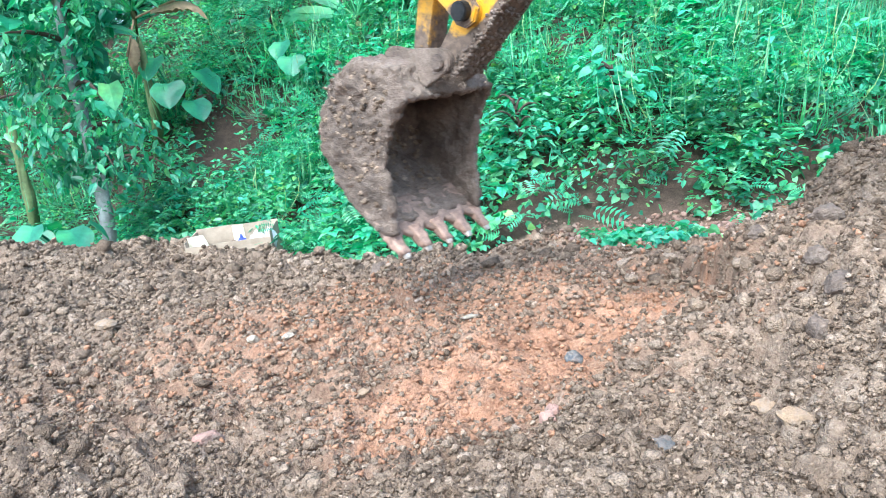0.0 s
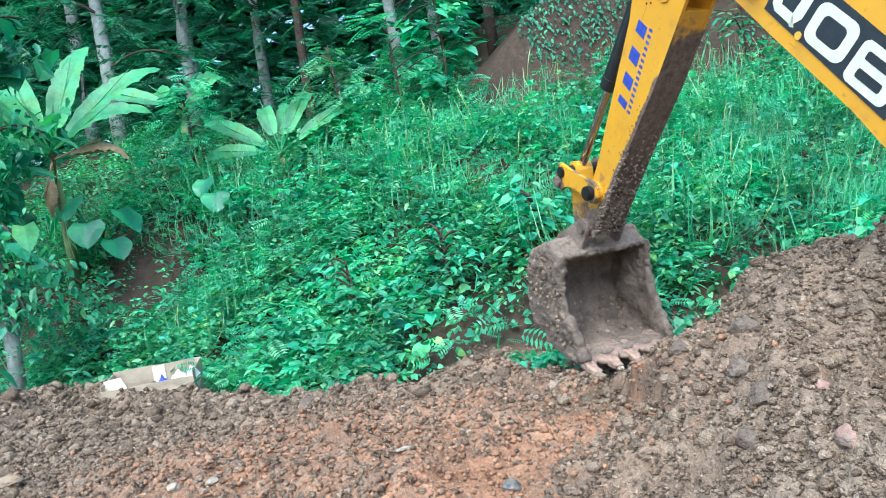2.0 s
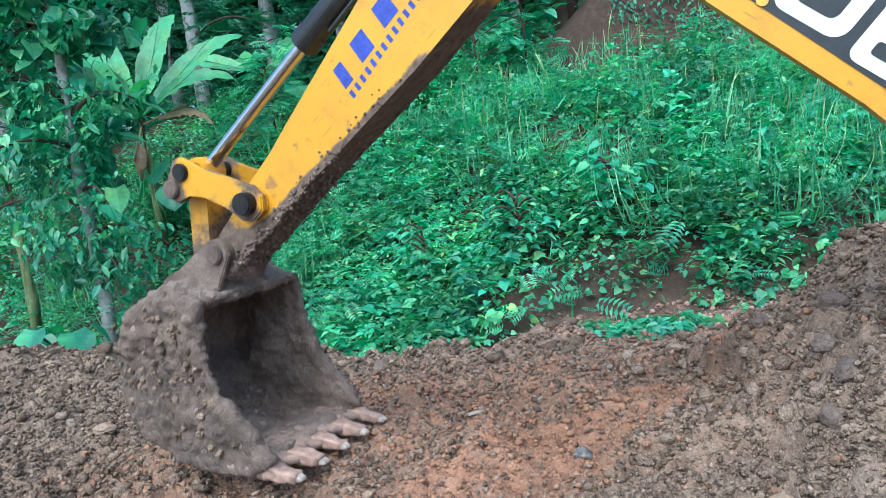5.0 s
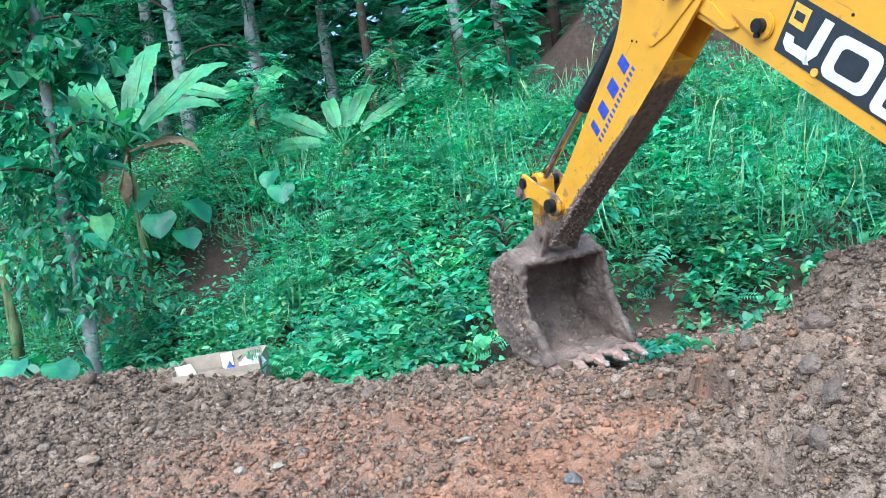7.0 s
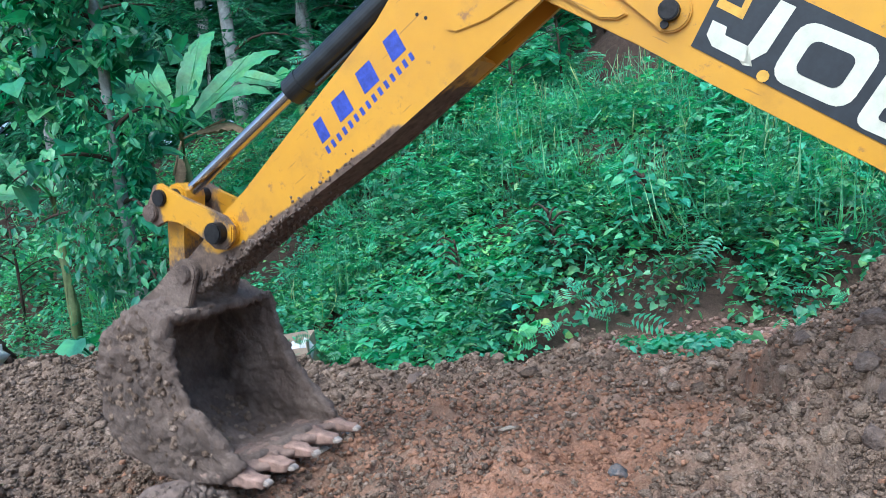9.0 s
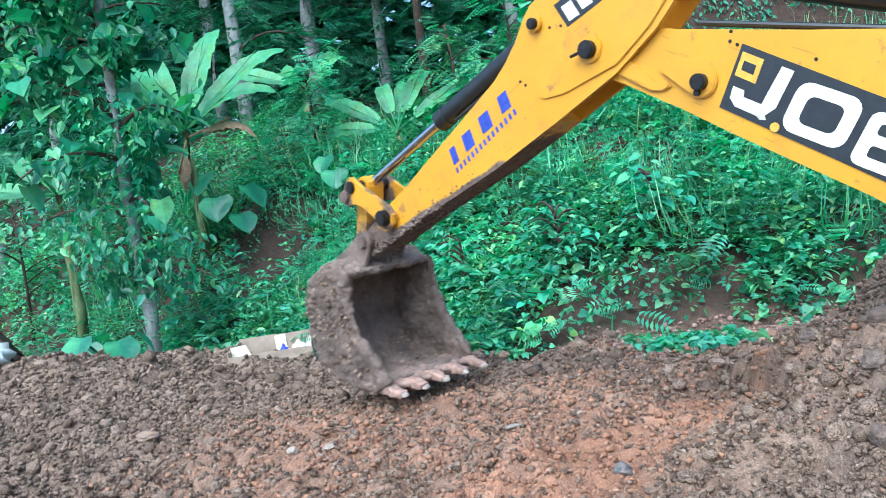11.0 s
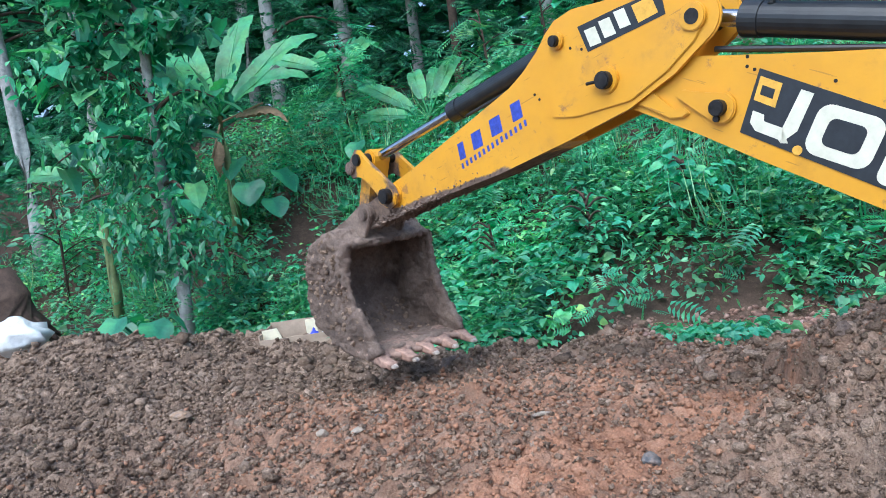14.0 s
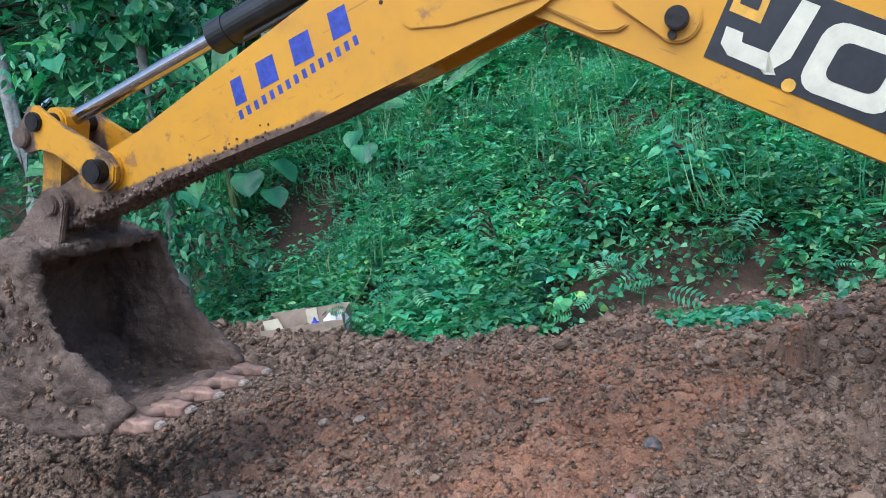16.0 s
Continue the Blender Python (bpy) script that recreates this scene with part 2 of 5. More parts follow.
def leaf_build(stops, rough=0.38, glow=0.35):
    """Leaves: colour varies from leaf to leaf; light shines through."""
    def build(nt, bsdf, out):
        geo = nt.nodes.new("ShaderNodeNewGeometry")
        c = ramp(nt, geo.outputs["Random Per Island"], stops)
        c = mix(nt, 0.85, c, ramp(nt, tex(nt, "noise", 1.3, 5, 0.65), [(0.37, grey(0.44)), (0.5, grey(1.0)), (0.64, grey(1.42))]), "MULTIPLY")
        c = mix(nt, 0.55, c, ramp(nt, tex(nt, "noise", 3.7, 3), [(0.36, (0.75, 0.85, 1.15)), (0.5, (1.0, 1.0, 1.0)), (0.66, (1.55, 1.15, 0.8))]), "MULTIPLY")
        c = mix(nt, 0.4, c, ramp(nt, tex(nt, "noise", 26, 4), [(0.35, grey(0.7)), (0.65, grey(1.2))]), "MULTIPLY")
        nt.links.new(c, bsdf.inputs["Base Color"])
        bsdf.inputs["Roughness"].default_value = rough
        bsdf.inputs["Specular IOR Level"].default_value = 0.5
        tr = nt.nodes.new("ShaderNodeBsdfTranslucent")
        nt.links.new(mix(nt, 1.0, c, (0.8, 1.35, 0.7), "MULTIPLY"), tr.inputs[0])
        add = nt.nodes.new("ShaderNodeMixShader")
        add.inputs[0].default_value = glow
        nt.links.new(bsdf.outputs[0], add.inputs[1])
        nt.links.new(tr.outputs[0], add.inputs[2])
        nt.links.new(add.outputs[0], out.inputs[0])
    return build


M_GROUND = material("earth", ground_mat)
M_CLOD = material("soil_clods", clod_mat)
M_REDCLOD = material("red_soil_clods", red_clod_mat)
M_RUBBLE = material("reddish_rubble", rubble_mat)
M_PAINT = material("worn_yellow_paint", paint_mat)
M_MUD = material("mud_caked_steel", mud_steel_mat)
M_BLACK = material("black_enamel", plain_mat((0.018, 0.02, 0.022), 0.35, 0.0, 14, 0.4))
M_CHROME = material("chrome_rod", plain_mat((0.55, 0.55, 0.55), 0.18, 1.0, 30, 0.1, 0.03))
M_PIN = material("greasy_steel", plain_mat((0.035, 0.033, 0.033), 0.5, 0.7, 25, 0.5))
M_DECAL = material("dark_decal", plain_mat((0.02, 0.024, 0.03), 0.45, 0.0, 25, 0.3))
M_CREAM = material("cream_vinyl", plain_mat((0.68, 0.665, 0.53), 0.5, 0.0, 16, 0.15))
M_GOLD = material("yellow_vinyl", plain_mat((0.72, 0.40, 0.05), 0.5, 0.0, 30, 0.2))
M_BLUE = material("faded_blue_paint", plain_mat((0.035, 0.06, 0.36), 0.55, 0.0, 45, 0.45))
M_TOOTH = material("rubbed_tooth_steel", plain_mat((0.34, 0.215, 0.165), 0.75, 0.0, 28, 0.45, 0.8))
M_LIP = material("muddy_rubbed_steel", plain_mat((0.27, 0.18, 0.14), 0.85, 0.0, 20, 0.45, 1.0))
M_FRESH = material("fresh_dug_soil", plain_mat((0.19, 0.135, 0.105), 0.95, 0.0, 24, 0.5, 1.0))
M_TIP = material("bare_tooth_tip", plain_mat((0.50, 0.42, 0.36), 0.5, 0.3, 40, 0.3))
M_LEAF = material("undergrowth_leaves", leaf_build([(0, (0.050, 0.195, 0.115)), (0.5, (0.105, 0.375, 0.205)), (0.92, (0.225, 0.525, 0.265)), (1, (0.33, 0.56, 0.18))]))
M_LEAFLET = material("feathery_leaves", leaf_build([(0, (0.067, 0.324, 0.193)), (0.6, (0.115, 0.456, 0.262)), (1, (0.230, 0.576, 0.317))]))
M_GRASS = material("grass_blades", leaf_build([(0, (0.061, 0.288, 0.159)), (0.7, (0.131, 0.432, 0.228)), (1, (0.313, 0.528, 0.304))], 0.5))
M_SEED = material("grass_seed_heads", leaf_build([(0, (0.30, 0.42, 0.20)), (1, (0.50, 0.55, 0.30))], 0.7))
M_WOODLEAF = material("forest_leaves", leaf_build([(0, (0.022, 0.100, 0.062)), (0.6, (0.042, 0.190, 0.108)), (1, (0.105, 0.350, 0.185))]))
M_BANANA = material("banana_leaves", leaf_build([(0, (0.075, 0.32, 0.140)), (1, (0.14, 0.43, 0.190))], 0.45))
M_BIGLEAF = material("broad_glossy_leaves", leaf_build([(0, (0.040, 0.20, 0.112)), (0.7, (0.088, 0.35, 0.190)), (1, (0.22, 0.53, 0.25))], 0.32))
M_DRY = material("dry_leaf", plain_mat((0.26, 0.17, 0.10), 0.8, 0.0, 12, 0.35))
M_BARK = material("pale_bark", plain_mat((0.30, 0.31, 0.30), 0.9, 0.0, 9, 0.45, 0.8))
M_DARKBARK = material("brown_bark", plain_mat((0.06, 0.038, 0.028), 0.9, 0.0, 12, 0.45, 0.8))
M_STONE_PINK = material("pinkish_stone", stone_build((0.46, 0.27, 0.22)))
M_STONE_PALE = material("pale_stone", stone_build((0.46, 0.39, 0.31)))
M_STONE_GREY = material("blue_grey_stone", stone_build((0.14, 0.14, 0.145)))
M_STONE_BROWN = material("brown_stone", mud_steel_mat)
M_STONE_OCHRE = material("ochre_stone", stone_build((0.38, 0.26, 0.17)))
M_CARD = material("brown_cardboard", plain_mat((0.38, 0.295, 0.22), 0.85, 0.0, 12, 0.2))
M_TAPE = material("pale_paper", plain_mat((0.74, 0.68, 0.50), 0.6, 0.0, 12, 0.12))
M_PLASTIC = material("white_plastic_film", plain_mat((0.75, 0.76, 0.76), 0.3, 0.0, 15, 0.15))
M_BLUEFILM = material("blue_plastic_film", plain_mat((0.06, 0.08, 0.55), 0.35, 0.0, 15, 0.3))


# ---- the ground: one sheet, levelled soil, a heap, a hillside and the wooded rise behind ----
def edge_line(x):
    """How far out the levelled soil reaches."""
    return 5.22 - 0.25 * step(0.2, 1.0, x) + 0.60 * np.maximum(0, -x - 0.5) + 0.12 * np.sin(1.7 * x) + 0.1 * (value_noise(x, x * 0, 0.35, 3) - 0.5)


def ground_height(x, y, fine=True):
    e = edge_line(x)
    z = -0.085 * (np.minimum(y, 4.9) - 3.0) * step(2.6, 3.6, y)
    # the furrow that the bucket has scraped, and the soil at its sides
    across = (x - 0.15) * 0.72 - (y - 2.8) * 0.69
    along = (x - 0.15) * 0.69 + (y - 2.8) * 0.72
    z = z - 0.08 * np.exp(-(across / 0.36) ** 2) * step(-2.0, -1.0, along)
    z = z + 0.10 * np.exp(-((x + 2.5) / 0.8) ** 2 - ((y - 2.3) / 0.7) ** 2)
    z = z + 0.30 * np.exp(-((x + 4.0) / 0.9) ** 2 - ((y - 6.0) / 0.8) ** 2)
    # the heap by the machine
    rise = np.interp(x, [0.4, 0.95, 1.39, 1.52, 1.75, 2.0, 3.2, 4.2], [0.0, 0.15, 0.14, 0.22, 0.41, 0.46, 0.44, 0.0])
    deep = np.where(y < 3.5, 0.85, 0.50 + 0.75 * step(1.45, 2.0, x))
    heap = rise * np.exp(-(np.abs(y - 3.5) / deep) ** 3)
    heap = heap + 0.17 * np.exp(-((x - 1.30) / 0.42) ** 2 - ((y - 2.75) / 0.85) ** 2)
    cut = step(0.95, 1.02, x + 0.10 * (value_noise(y, x * 0, 0.3, 5) - 0.5) - 0.10 * (y - 3.6))
    face = np.exp(-((y - 3.7) / 0.75) ** 4)
    z = z + heap * (1 - (1 - cut) * (0.55 + 0.43 * face)) + 0.02 * cut * np.exp(-((x - 1.2) / 0.3) ** 4 - ((y - 3.65) / 0.5) ** 2) - 0.06 * np.exp(-((x + 0.9) / 0.5) ** 2 - ((y - 2.5) / 0.42) ** 2)
    # past the edge the soil falls to a narrow hollow, then the hillside climbs
    past = y - e
    z = z - (0.38 - 0.38 * step(-0.4, 0.6, x)) * step(0.0, 0.9, past)
    z = z - 0.03 * step(0.3, 0.9, x) * step(0.0, 0.15, past) - 0.09 * step(0.3, 1.0, x) * step(4.2, 4.8, y) * (1 - step(6.0, 7.5, y))
    climb = np.maximum(0, y - np.maximum(6.15 - 0.25 * step(-0.4, 0.6, x) + 0.3 * np.maximum(0, -x - 0.5), e + 0.75))
    z = z + (0.47 + 0.15 * step(1.0, 4.0, -x)) * np.minimum(climb, 5.5) + 0.12 * np.maximum(0, climb - 5.5)
    # a cut bank of bare earth below the wood
    z = z + 1.8 * step(12.3, 13.3, y + 0.4 * np.sin(x * 0.8)) * step(1.0, 3.4, x) * (1 - step(9, 12, x))
    far = np.maximum(0, past - 10)
    z = z + 0.05 * np.minimum(far, 40)
    z = z + step(0.9, 2.0, past) * 0.5 * (value_noise(x, y, 1.7, 9) - 0.5)
    if fine:
        near = 1 - step(0.3, 1.2, past)
        z = z + near * ((0.09 + 0.07 * (x > 1.1) * (y < 4.3)) * (value_noise(x, y, 0.55, 1) - 0.5) + (0.06 + 0.07 * step(-0.9, -0.3, past)) * (value_noise(x, y, 0.19, 2) - 0.5))
        crumbly = near * (1 - 0.35 * subsoil_mask(x, y))
        z = z + crumbly * (0.075 * (value_noise(x, y, 0.10, 24) - 0.5) + 0.065 * (value_noise(x, y, 0.052, 25) - 0.5) + 0.045 * (value_noise(x, y, 0.028, 26) - 0.5) + 0.06 * (rounded_lumps(x, y, 0.21, 5) - 0.4) * np.maximum(step(1.0, 1.25, x) * (1 - step(4.0, 4.4, y)), 0.8 * step(2.2, 3.2, -x)) + 0.018 * (rounded_lumps(x, y, 0.045, 2) - 0.5))
    return z


def subsoil_mask(x, y):
    across = (x - 0.15) * 0.72 - (y - 2.8) * 0.69
    along = (x - 0.15) * 0.69 + (y - 2.8) * 0.72
    w = 0.31 + 0.20 * (value_noise(x, y, 0.6, 11) - 0.5)
    band = np.exp(-(np.abs(across + 0.04) / w) ** 6) * step(-1.25, -0.55, along) * (1 - step(1.05, 1.3, along))
    wide = 0.78 * np.exp(-(np.abs(x + 0.42) / 1.42) ** 3 - (np.abs(y - 3.55) / 1.05) ** 3)
    return np.clip(np.maximum(np.maximum(band, wide), 0.6 * foot_mask(x, y)), 0, 1)


def foot_mask(x, y):
    """The strip of reddish rubble between the soil and the slope."""
    return np.exp(-((x - 1.8) / 1.6) ** 4 - ((y - 5.5) / 0.55) ** 4)


def spaced(stops):
    """Places along an axis: (start, end, gap) runs, joined."""
    out = []
    for a, b, d in stops:
        out.append(np.arange(a, b, d))
    return np.concatenate(out)


def grow(a, b, first, factor):
    out, d, p = [], first, a
    while p < b:
        out.append(p)
        p += d
        d *= factor
    return np.array(out + [b])


def make_ground():
    xs = np.concatenate([-grow(6.8, 900, 0.12, 1.16)[::-1], np.arange(-6.75, -2.2, 0.03), np.arange(-2.2, 2.0, 0.0145), np.arange(2.0, 4.6, 0.03), grow(4.65, 900, 0.1, 1.16)])
    ys = np.concatenate([-grow(0.0, 900, 0.25, 1.3)[::-1], np.arange(0.15, 1.2, 0.06), np.arange(1.2, 3.6, 0.0135), np.arange(3.6, 6.0, 0.024), np.arange(6.0, 9.0, 0.035), np.arange(9.0, 15, 0.2), grow(15, 900, 0.4, 1.2)])
    X, Y = np.meshgrid(xs, ys)
    x, y = X.ravel(), Y.ravel()
    z = ground_height(x, y)
    co = np.stack([x, y, z], 1)
    # push the fine soil sideways too, so that lumps overhang a little
    near = (1 - step(0.2, 0.8, y - edge_line(x))) * (np.abs(x) < 6.5) * (y > 1.0)
    co[:, 0] += near * 0.03 * (value_noise(x, y, 0.06, 21) - 0.5)
    co[:, 1] += near * 0.03 * (value_noise(x, y, 0.06, 22) - 0.5)
    nx, ny = len(xs), len(ys)
    i = np.arange(nx - 1)[None, :] + nx * np.arange(ny - 1)[:, None]
    i = i.ravel()
    ob = mesh_object("ground", co, np.stack([i, i + 1, i + 1 + nx, i + nx], 1), M_GROUND, smooth=True)
    for name, values in (("subsoil", subsoil_mask(x, y)), ("humus", step(0.15, 0.9, y - edge_line(x) + 0.5 * (value_noise(x, y, 0.5, 15) - 0.5)) * (1 - 0.55 * foot_mask(x, y)))):
        at = ob.data.attributes.new(name, "FLOAT", "POINT")
        at.data.foreach_set("value", values.astype(np.float32))
    return tagged(ob, "crumbly grey-brown soil with an orange subsoil furrow below a hillside", "ground", kind="structure")


ground = make_ground()


# ---- the digger's arm: boom, dipper, linkage and bucket on a slewing post ----
POST = (2.2916, 1.7387)          # the slewing post in the plan
FOOT = (0.2341, 0.2506)          # the boom's foot: out from the post, and height
BOOM_LENGTH, DIPPER_LENGTH = 2.4774, 1.75
LEVER_PIN = Vector((1.498, 0.023))   # on the dipper
RAM_PIN = Vector((0.172, 0.258))
TAIL_PIN = Vector((-0.423, 0.052))
LEVER, STRUT = 0.32, 0.44
BUCKET_LUG = Vector((0.05, 0.18))   # on the bucket
BOOM_LUG = Vector((0.86, 0.56))      # the dipper ram's foot, on the boom
MID, FAR = 0.055, -0.04          # the arm's middle plane and the dipper's far face, across the arm

digger = tagged(new("backhoe_arm"), "worn yellow backhoe arm with a mud-caked bucket scraping soil", "backhoe")


def mud_attribute(ob, f):
    me = ob.data
    at = me.attributes.new("mud", "FLOAT", "POINT")
    at.data.foreach_set("value", [f(*v.co) for v in me.vertices])


def make_boom():
    outline = [(2.30, -0.072), (2.031, -0.09), (1.80, -0.104), (1.30, -0.122), (0.89, -0.173), (0.45, -0.19), (0.05, -0.12)]
    outline += arc(0, 0, 0.12, 270, 120, 6) + [(0.3, 0.33), (0.62, 0.45), (0.86, 0.49), (1.1, 0.46), (1.30, 0.41), (1.477, 0.366), (1.69, 0.303), (1.92, 0.239), (2.151, 0.176), (2.36, 0.115)]
    outline += arc(2.4774, 0, 0.105, 70, -70, 8)
    bm = prism(bmesh.new(), outline, -0.016, 0.12, 0.012)
    boom = part("boom", bm, M_PAINT, digger, "worn yellow steel boom")
    mud_attribute(boom, lambda x, y, z: 0.0)
    # raised pads, pin bosses and pins
    bm = bmesh.new()
    prism(bm, arc(1.99, 0.028, 0.060, 90, 270, 10) + [(2.06, -0.012)] + arc(2.15, 0.03, 0.022, -80, 80, 5) + [(2.06, 0.060)], 0.12, 0.136, 0.005)
    part("boss_plate", bm, M_PAINT, boom)
    bm = bmesh.new()
    prism(bm, [(2.36, -0.055), (2.17, -0.07), (2.12, -0.05), (2.10, -0.025), (2.13, -0.012), (2.17, -0.035), (2.26, 0.0), (2.35, 0.02)], 0.12, 0.134, 0.005)
    part("end_plate", bm, M_PAINT, boom)
    bm = bmesh.new()
    rod(bm, (1.99, 0.13, 0.028), (1.99, 0.168, 0.028), 0.030, 18, bevel=0.004)
    rod(bm, (1.985, 0.13, -0.012), (1.985, 0.15, -0.012), 0.012, 8)
    part("pin", bm, M_PIN, boom)
    bm = bmesh.new()
    for y in (MID - 0.065, MID + 0.045):
        prism(bm, [(0.70, 0.44), (1.03, 0.46), (0.93, 0.59), (0.86, 0.63), (0.79, 0.59)], y, y + 0.02, 0.004)
    part("ram_bracket", bm, M_PAINT, boom)
    bm = bmesh.new()
    prism(bm, [(1.898, 0.196), (1.893, -0.034), (1.166, -0.070), (1.166, 0.163)], 0.1205, 0.123)
    panel = part("decal_panel", bm, M_DECAL, boom, "dark decal panel with pale rounded blocks")
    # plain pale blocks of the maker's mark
    def block(outer, holes=()):
        bm = bmesh.new()
        prism(bm, outer, 0.123, 0.1245)
        part("mark_block", bm, M_CREAM, boom)
        for h in holes:
            bm = bmesh.new()
            prism(bm, h, 0.1245, 0.1256)
            part("mark_hole", bm, M_DECAL, boom)
    def rounded(x0, x1, z0, z1, r, slant=0.0):
        pts = arc(x1 - r, z1 - r, r, 90, 0, 4) + arc(x1 - r, z0 + r, r, 0, -90, 4) + arc(x0 + r, z0 + r, r, 270, 180, 4) + arc(x0 + r, z1 - r, r, 180, 90, 4)
        return [(x + slant * (z - z0), z) for x, z in pts]
    block([(1.735, 0.166), (1.69, 0.164), (1.70, 0.03)] + arc(1.74, 0.02, 0.045, 0, -90, 4)[::-1][:1] + [(1.715, -0.018), (1.84, -0.012)] + [(1.868, 0.01), (1.872, 0.052), (1.828, 0.05), (1.822, 0.028), (1.752, 0.026)])
    block(rounded(1.445, 1.665, -0.028, 0.148, 0.045, -0.05), [rounded(1.49, 1.615, 0.012, 0.108, 0.025, -0.05)])
    block(rounded(1.20, 1.415, -0.048, 0.132, 0.03, -0.05), [rounded(1.25, 1.37, 0.062, 0.098, 0.01, -0.05), rounded(1.245, 1.37, -0.012, 0.026, 0.01, -0.05)])
    bm = bmesh.new()
    prism(bm, [(1.885, 0.172), (1.882, 0.088), (1.80, 0.083), (1.803, 0.168)], 0.123, 0.1245)
    part("mark_square", bm, M_GOLD, boom)
    bm = bmesh.new()
    prism(bm, [(1.868, 0.145), (1.866, 0.112), (1.818, 0.109), (1.82, 0.142)], 0.1245, 0.1256)
    part("mark_hole", bm, M_DECAL, boom)
    bm = bmesh.new()
    prism(bm, arc(1.677, -0.03, 0.017, 0, 330, 9), 0.123, 0.127)
    part("paint_chip", bm, M_GOLD, boom)
    for x, z in ((1.945, 0.19), (1.915, 0.187), (1.955, 0.222), (1.64, 0.22)):
        bm = bmesh.new()
        rod(bm, (x, 0.1205, z), (x, 0.1225, z), 0.0065, 8)
        part("bolt_hole", bm, M_PIN, boom)
    bm = bmesh.new()
    for y in (MID - 0.03, MID, MID + 0.03):
        rod(bm, (0.9, y, 0.512), (2.1, y, 0.215), 0.011, 8)
    part("hose_run", bm, M_BLACK, boom, "black hydraulic hoses")
    return boom


def make_dipper():
    side = [(1.80, -0.03), (1.72, -0.085), (1.50, -0.095), (1.28, -0.10), (0.95, -0.125), (0.71, -0.143), (0.26, -0.150), (-0.05, -0.147), (-0.28, -0.105), (-0.41, -0.057)]
    side += arc(-0.423, 0.052, 0.105, 255, 130, 7)
    side += [(-0.30, 0.20), (-0.12, 0.29), (0.06, 0.345), (0.16, 0.345), (0.23, 0.315), (0.30, 0.265), (0.40, 0.215), (0.50, 0.187), (0.72, 0.166), (1.13, 0.118), (1.32, 0.094), (1.50, 0.085), (1.62, 0.06), (1.76, 0.06)]
    side += arc(1.75, 0.0, 0.06, 60, -20, 5)
    bm = bmesh.new()
    prism(bm, side, 0.130, 0.15, 0.006)
    prism(bm, side, FAR, FAR + 0.02, 0.006)
    # the closed box between the side plates
    low = [(1.70, -0.088), (1.28, -0.098), (0.71, -0.140), (0.30, -0.147)]
    prism(bm, low + [(0.30, -0.130), (0.71, -0.123), (1.28, -0.081), (1.70, -0.071)], FAR + 0.02, 0.130)
    top = [(0.42, 0.200), (0.72, 0.160), (1.32, 0.088), (1.48, 0.075)]
    prism(bm, top + [(1.48, 0.06), (1.32, 0.073), (0.72, 0.145), (0.42, 0.185)], FAR + 0.02, 0.130)
    prism(bm, [(0.30, -0.14), (0.32, -0.14), (0.44, 0.19), (0.42, 0.19)], FAR + 0.02, 0.130)
    prism(bm, [(1.45, 0.07), (1.47, 0.07), (1.70, -0.08), (1.68, -0.08)], FAR + 0.02, 0.130)
    bmesh.ops.triangulate(bm, faces=[f for f in bm.faces if len(f.verts) > 4])
    bmesh.ops.subdivide_edges(bm, edges=[e for e in bm.edges if e.calc_length() > 0.12], cuts=5, use_grid_fill=False)
    for k in range(36):
        bmesh.ops.bisect_plane(bm, geom=bm.verts[:] + bm.edges[:] + bm.faces[:], plane_co=(0.02 + 0.05 * k, 0, 0), plane_no=(1, 0, 0))
    for k in range(8):
        bmesh.ops.bisect_plane(bm, geom=bm.verts[:] + bm.edges[:] + bm.faces[:], plane_co=(0, 0, -0.14 + 0.02 * k), plane_no=(0, 0, 1))
    dipper = part("dipper", bm, M_PAINT, digger, "worn yellow dipper arm, muddy at its lower end")
    def mud(x, y, z):
        n = noise.noise((x * 9, y * 9, z * 9)) * 0.25
        bottom = -0.150 + 0.05 * max(0, x - 0.26) / 1.1
        under = 1.0 if z < bottom + 0.022 and y < 0.149 else 0.0
        low_end = max(0.0, (x - 1.46) / 0.25)
        edge = max(0.0, 1 - (z - bottom) / (0.035 + 0.05 * max(0, x - 0.7))) * max(0, min(1, (x - 0.25) * 1.2))
        return under * (0.02 + 0.62 * max(0, x)) + low_end * 0.8 + edge * 0.95 + n
    mud_attribute(dipper, mud)
    # the long doubler plate round the main pin
    bm = bmesh.new()
    prism(bm, [(0.318, -0.008), (0.30, -0.035), (0.20, -0.075), (-0.07, -0.122), (-0.26, -0.085), (-0.40, -0.03), (-0.435, 0.0), (-0.425, 0.03), (-0.39, 0.025), (-0.22, -0.045), (-0.05, -0.03), (0.10, 0.02), (0.27, 0.035), (0.31, 0.02)], 0.15, 0.158, 0.003)
    part("doubler_plate", bm, M_PAINT, dipper)
    for name, p, r, out in (("main_pin", (0.0, 0.0), 0.036, 0.05), ("tail_pin", TAIL_PIN, 0.034, 0.02), ("ram_pin", RAM_PIN, 0.024, 0.04), ("lever_pin", LEVER_PIN, 0.042, 0.085), ("bucket_pin", (1.75, 0.0), 0.036, 0.065)):
        bm = bmesh.new()
        rod(bm, (p[0], FAR - out, p[1]), (p[0], 0.15 + out, p[1]), r, 18, bevel=0.005)
        if name == "main_pin":
            rod(bm, (0.0, 0.19, 0.0), (0.075, 0.19, 0.018), 0.007, 8)
        pin = part(name, bm, M_MUD if name == "bucket_pin" else M_PIN, dipper)
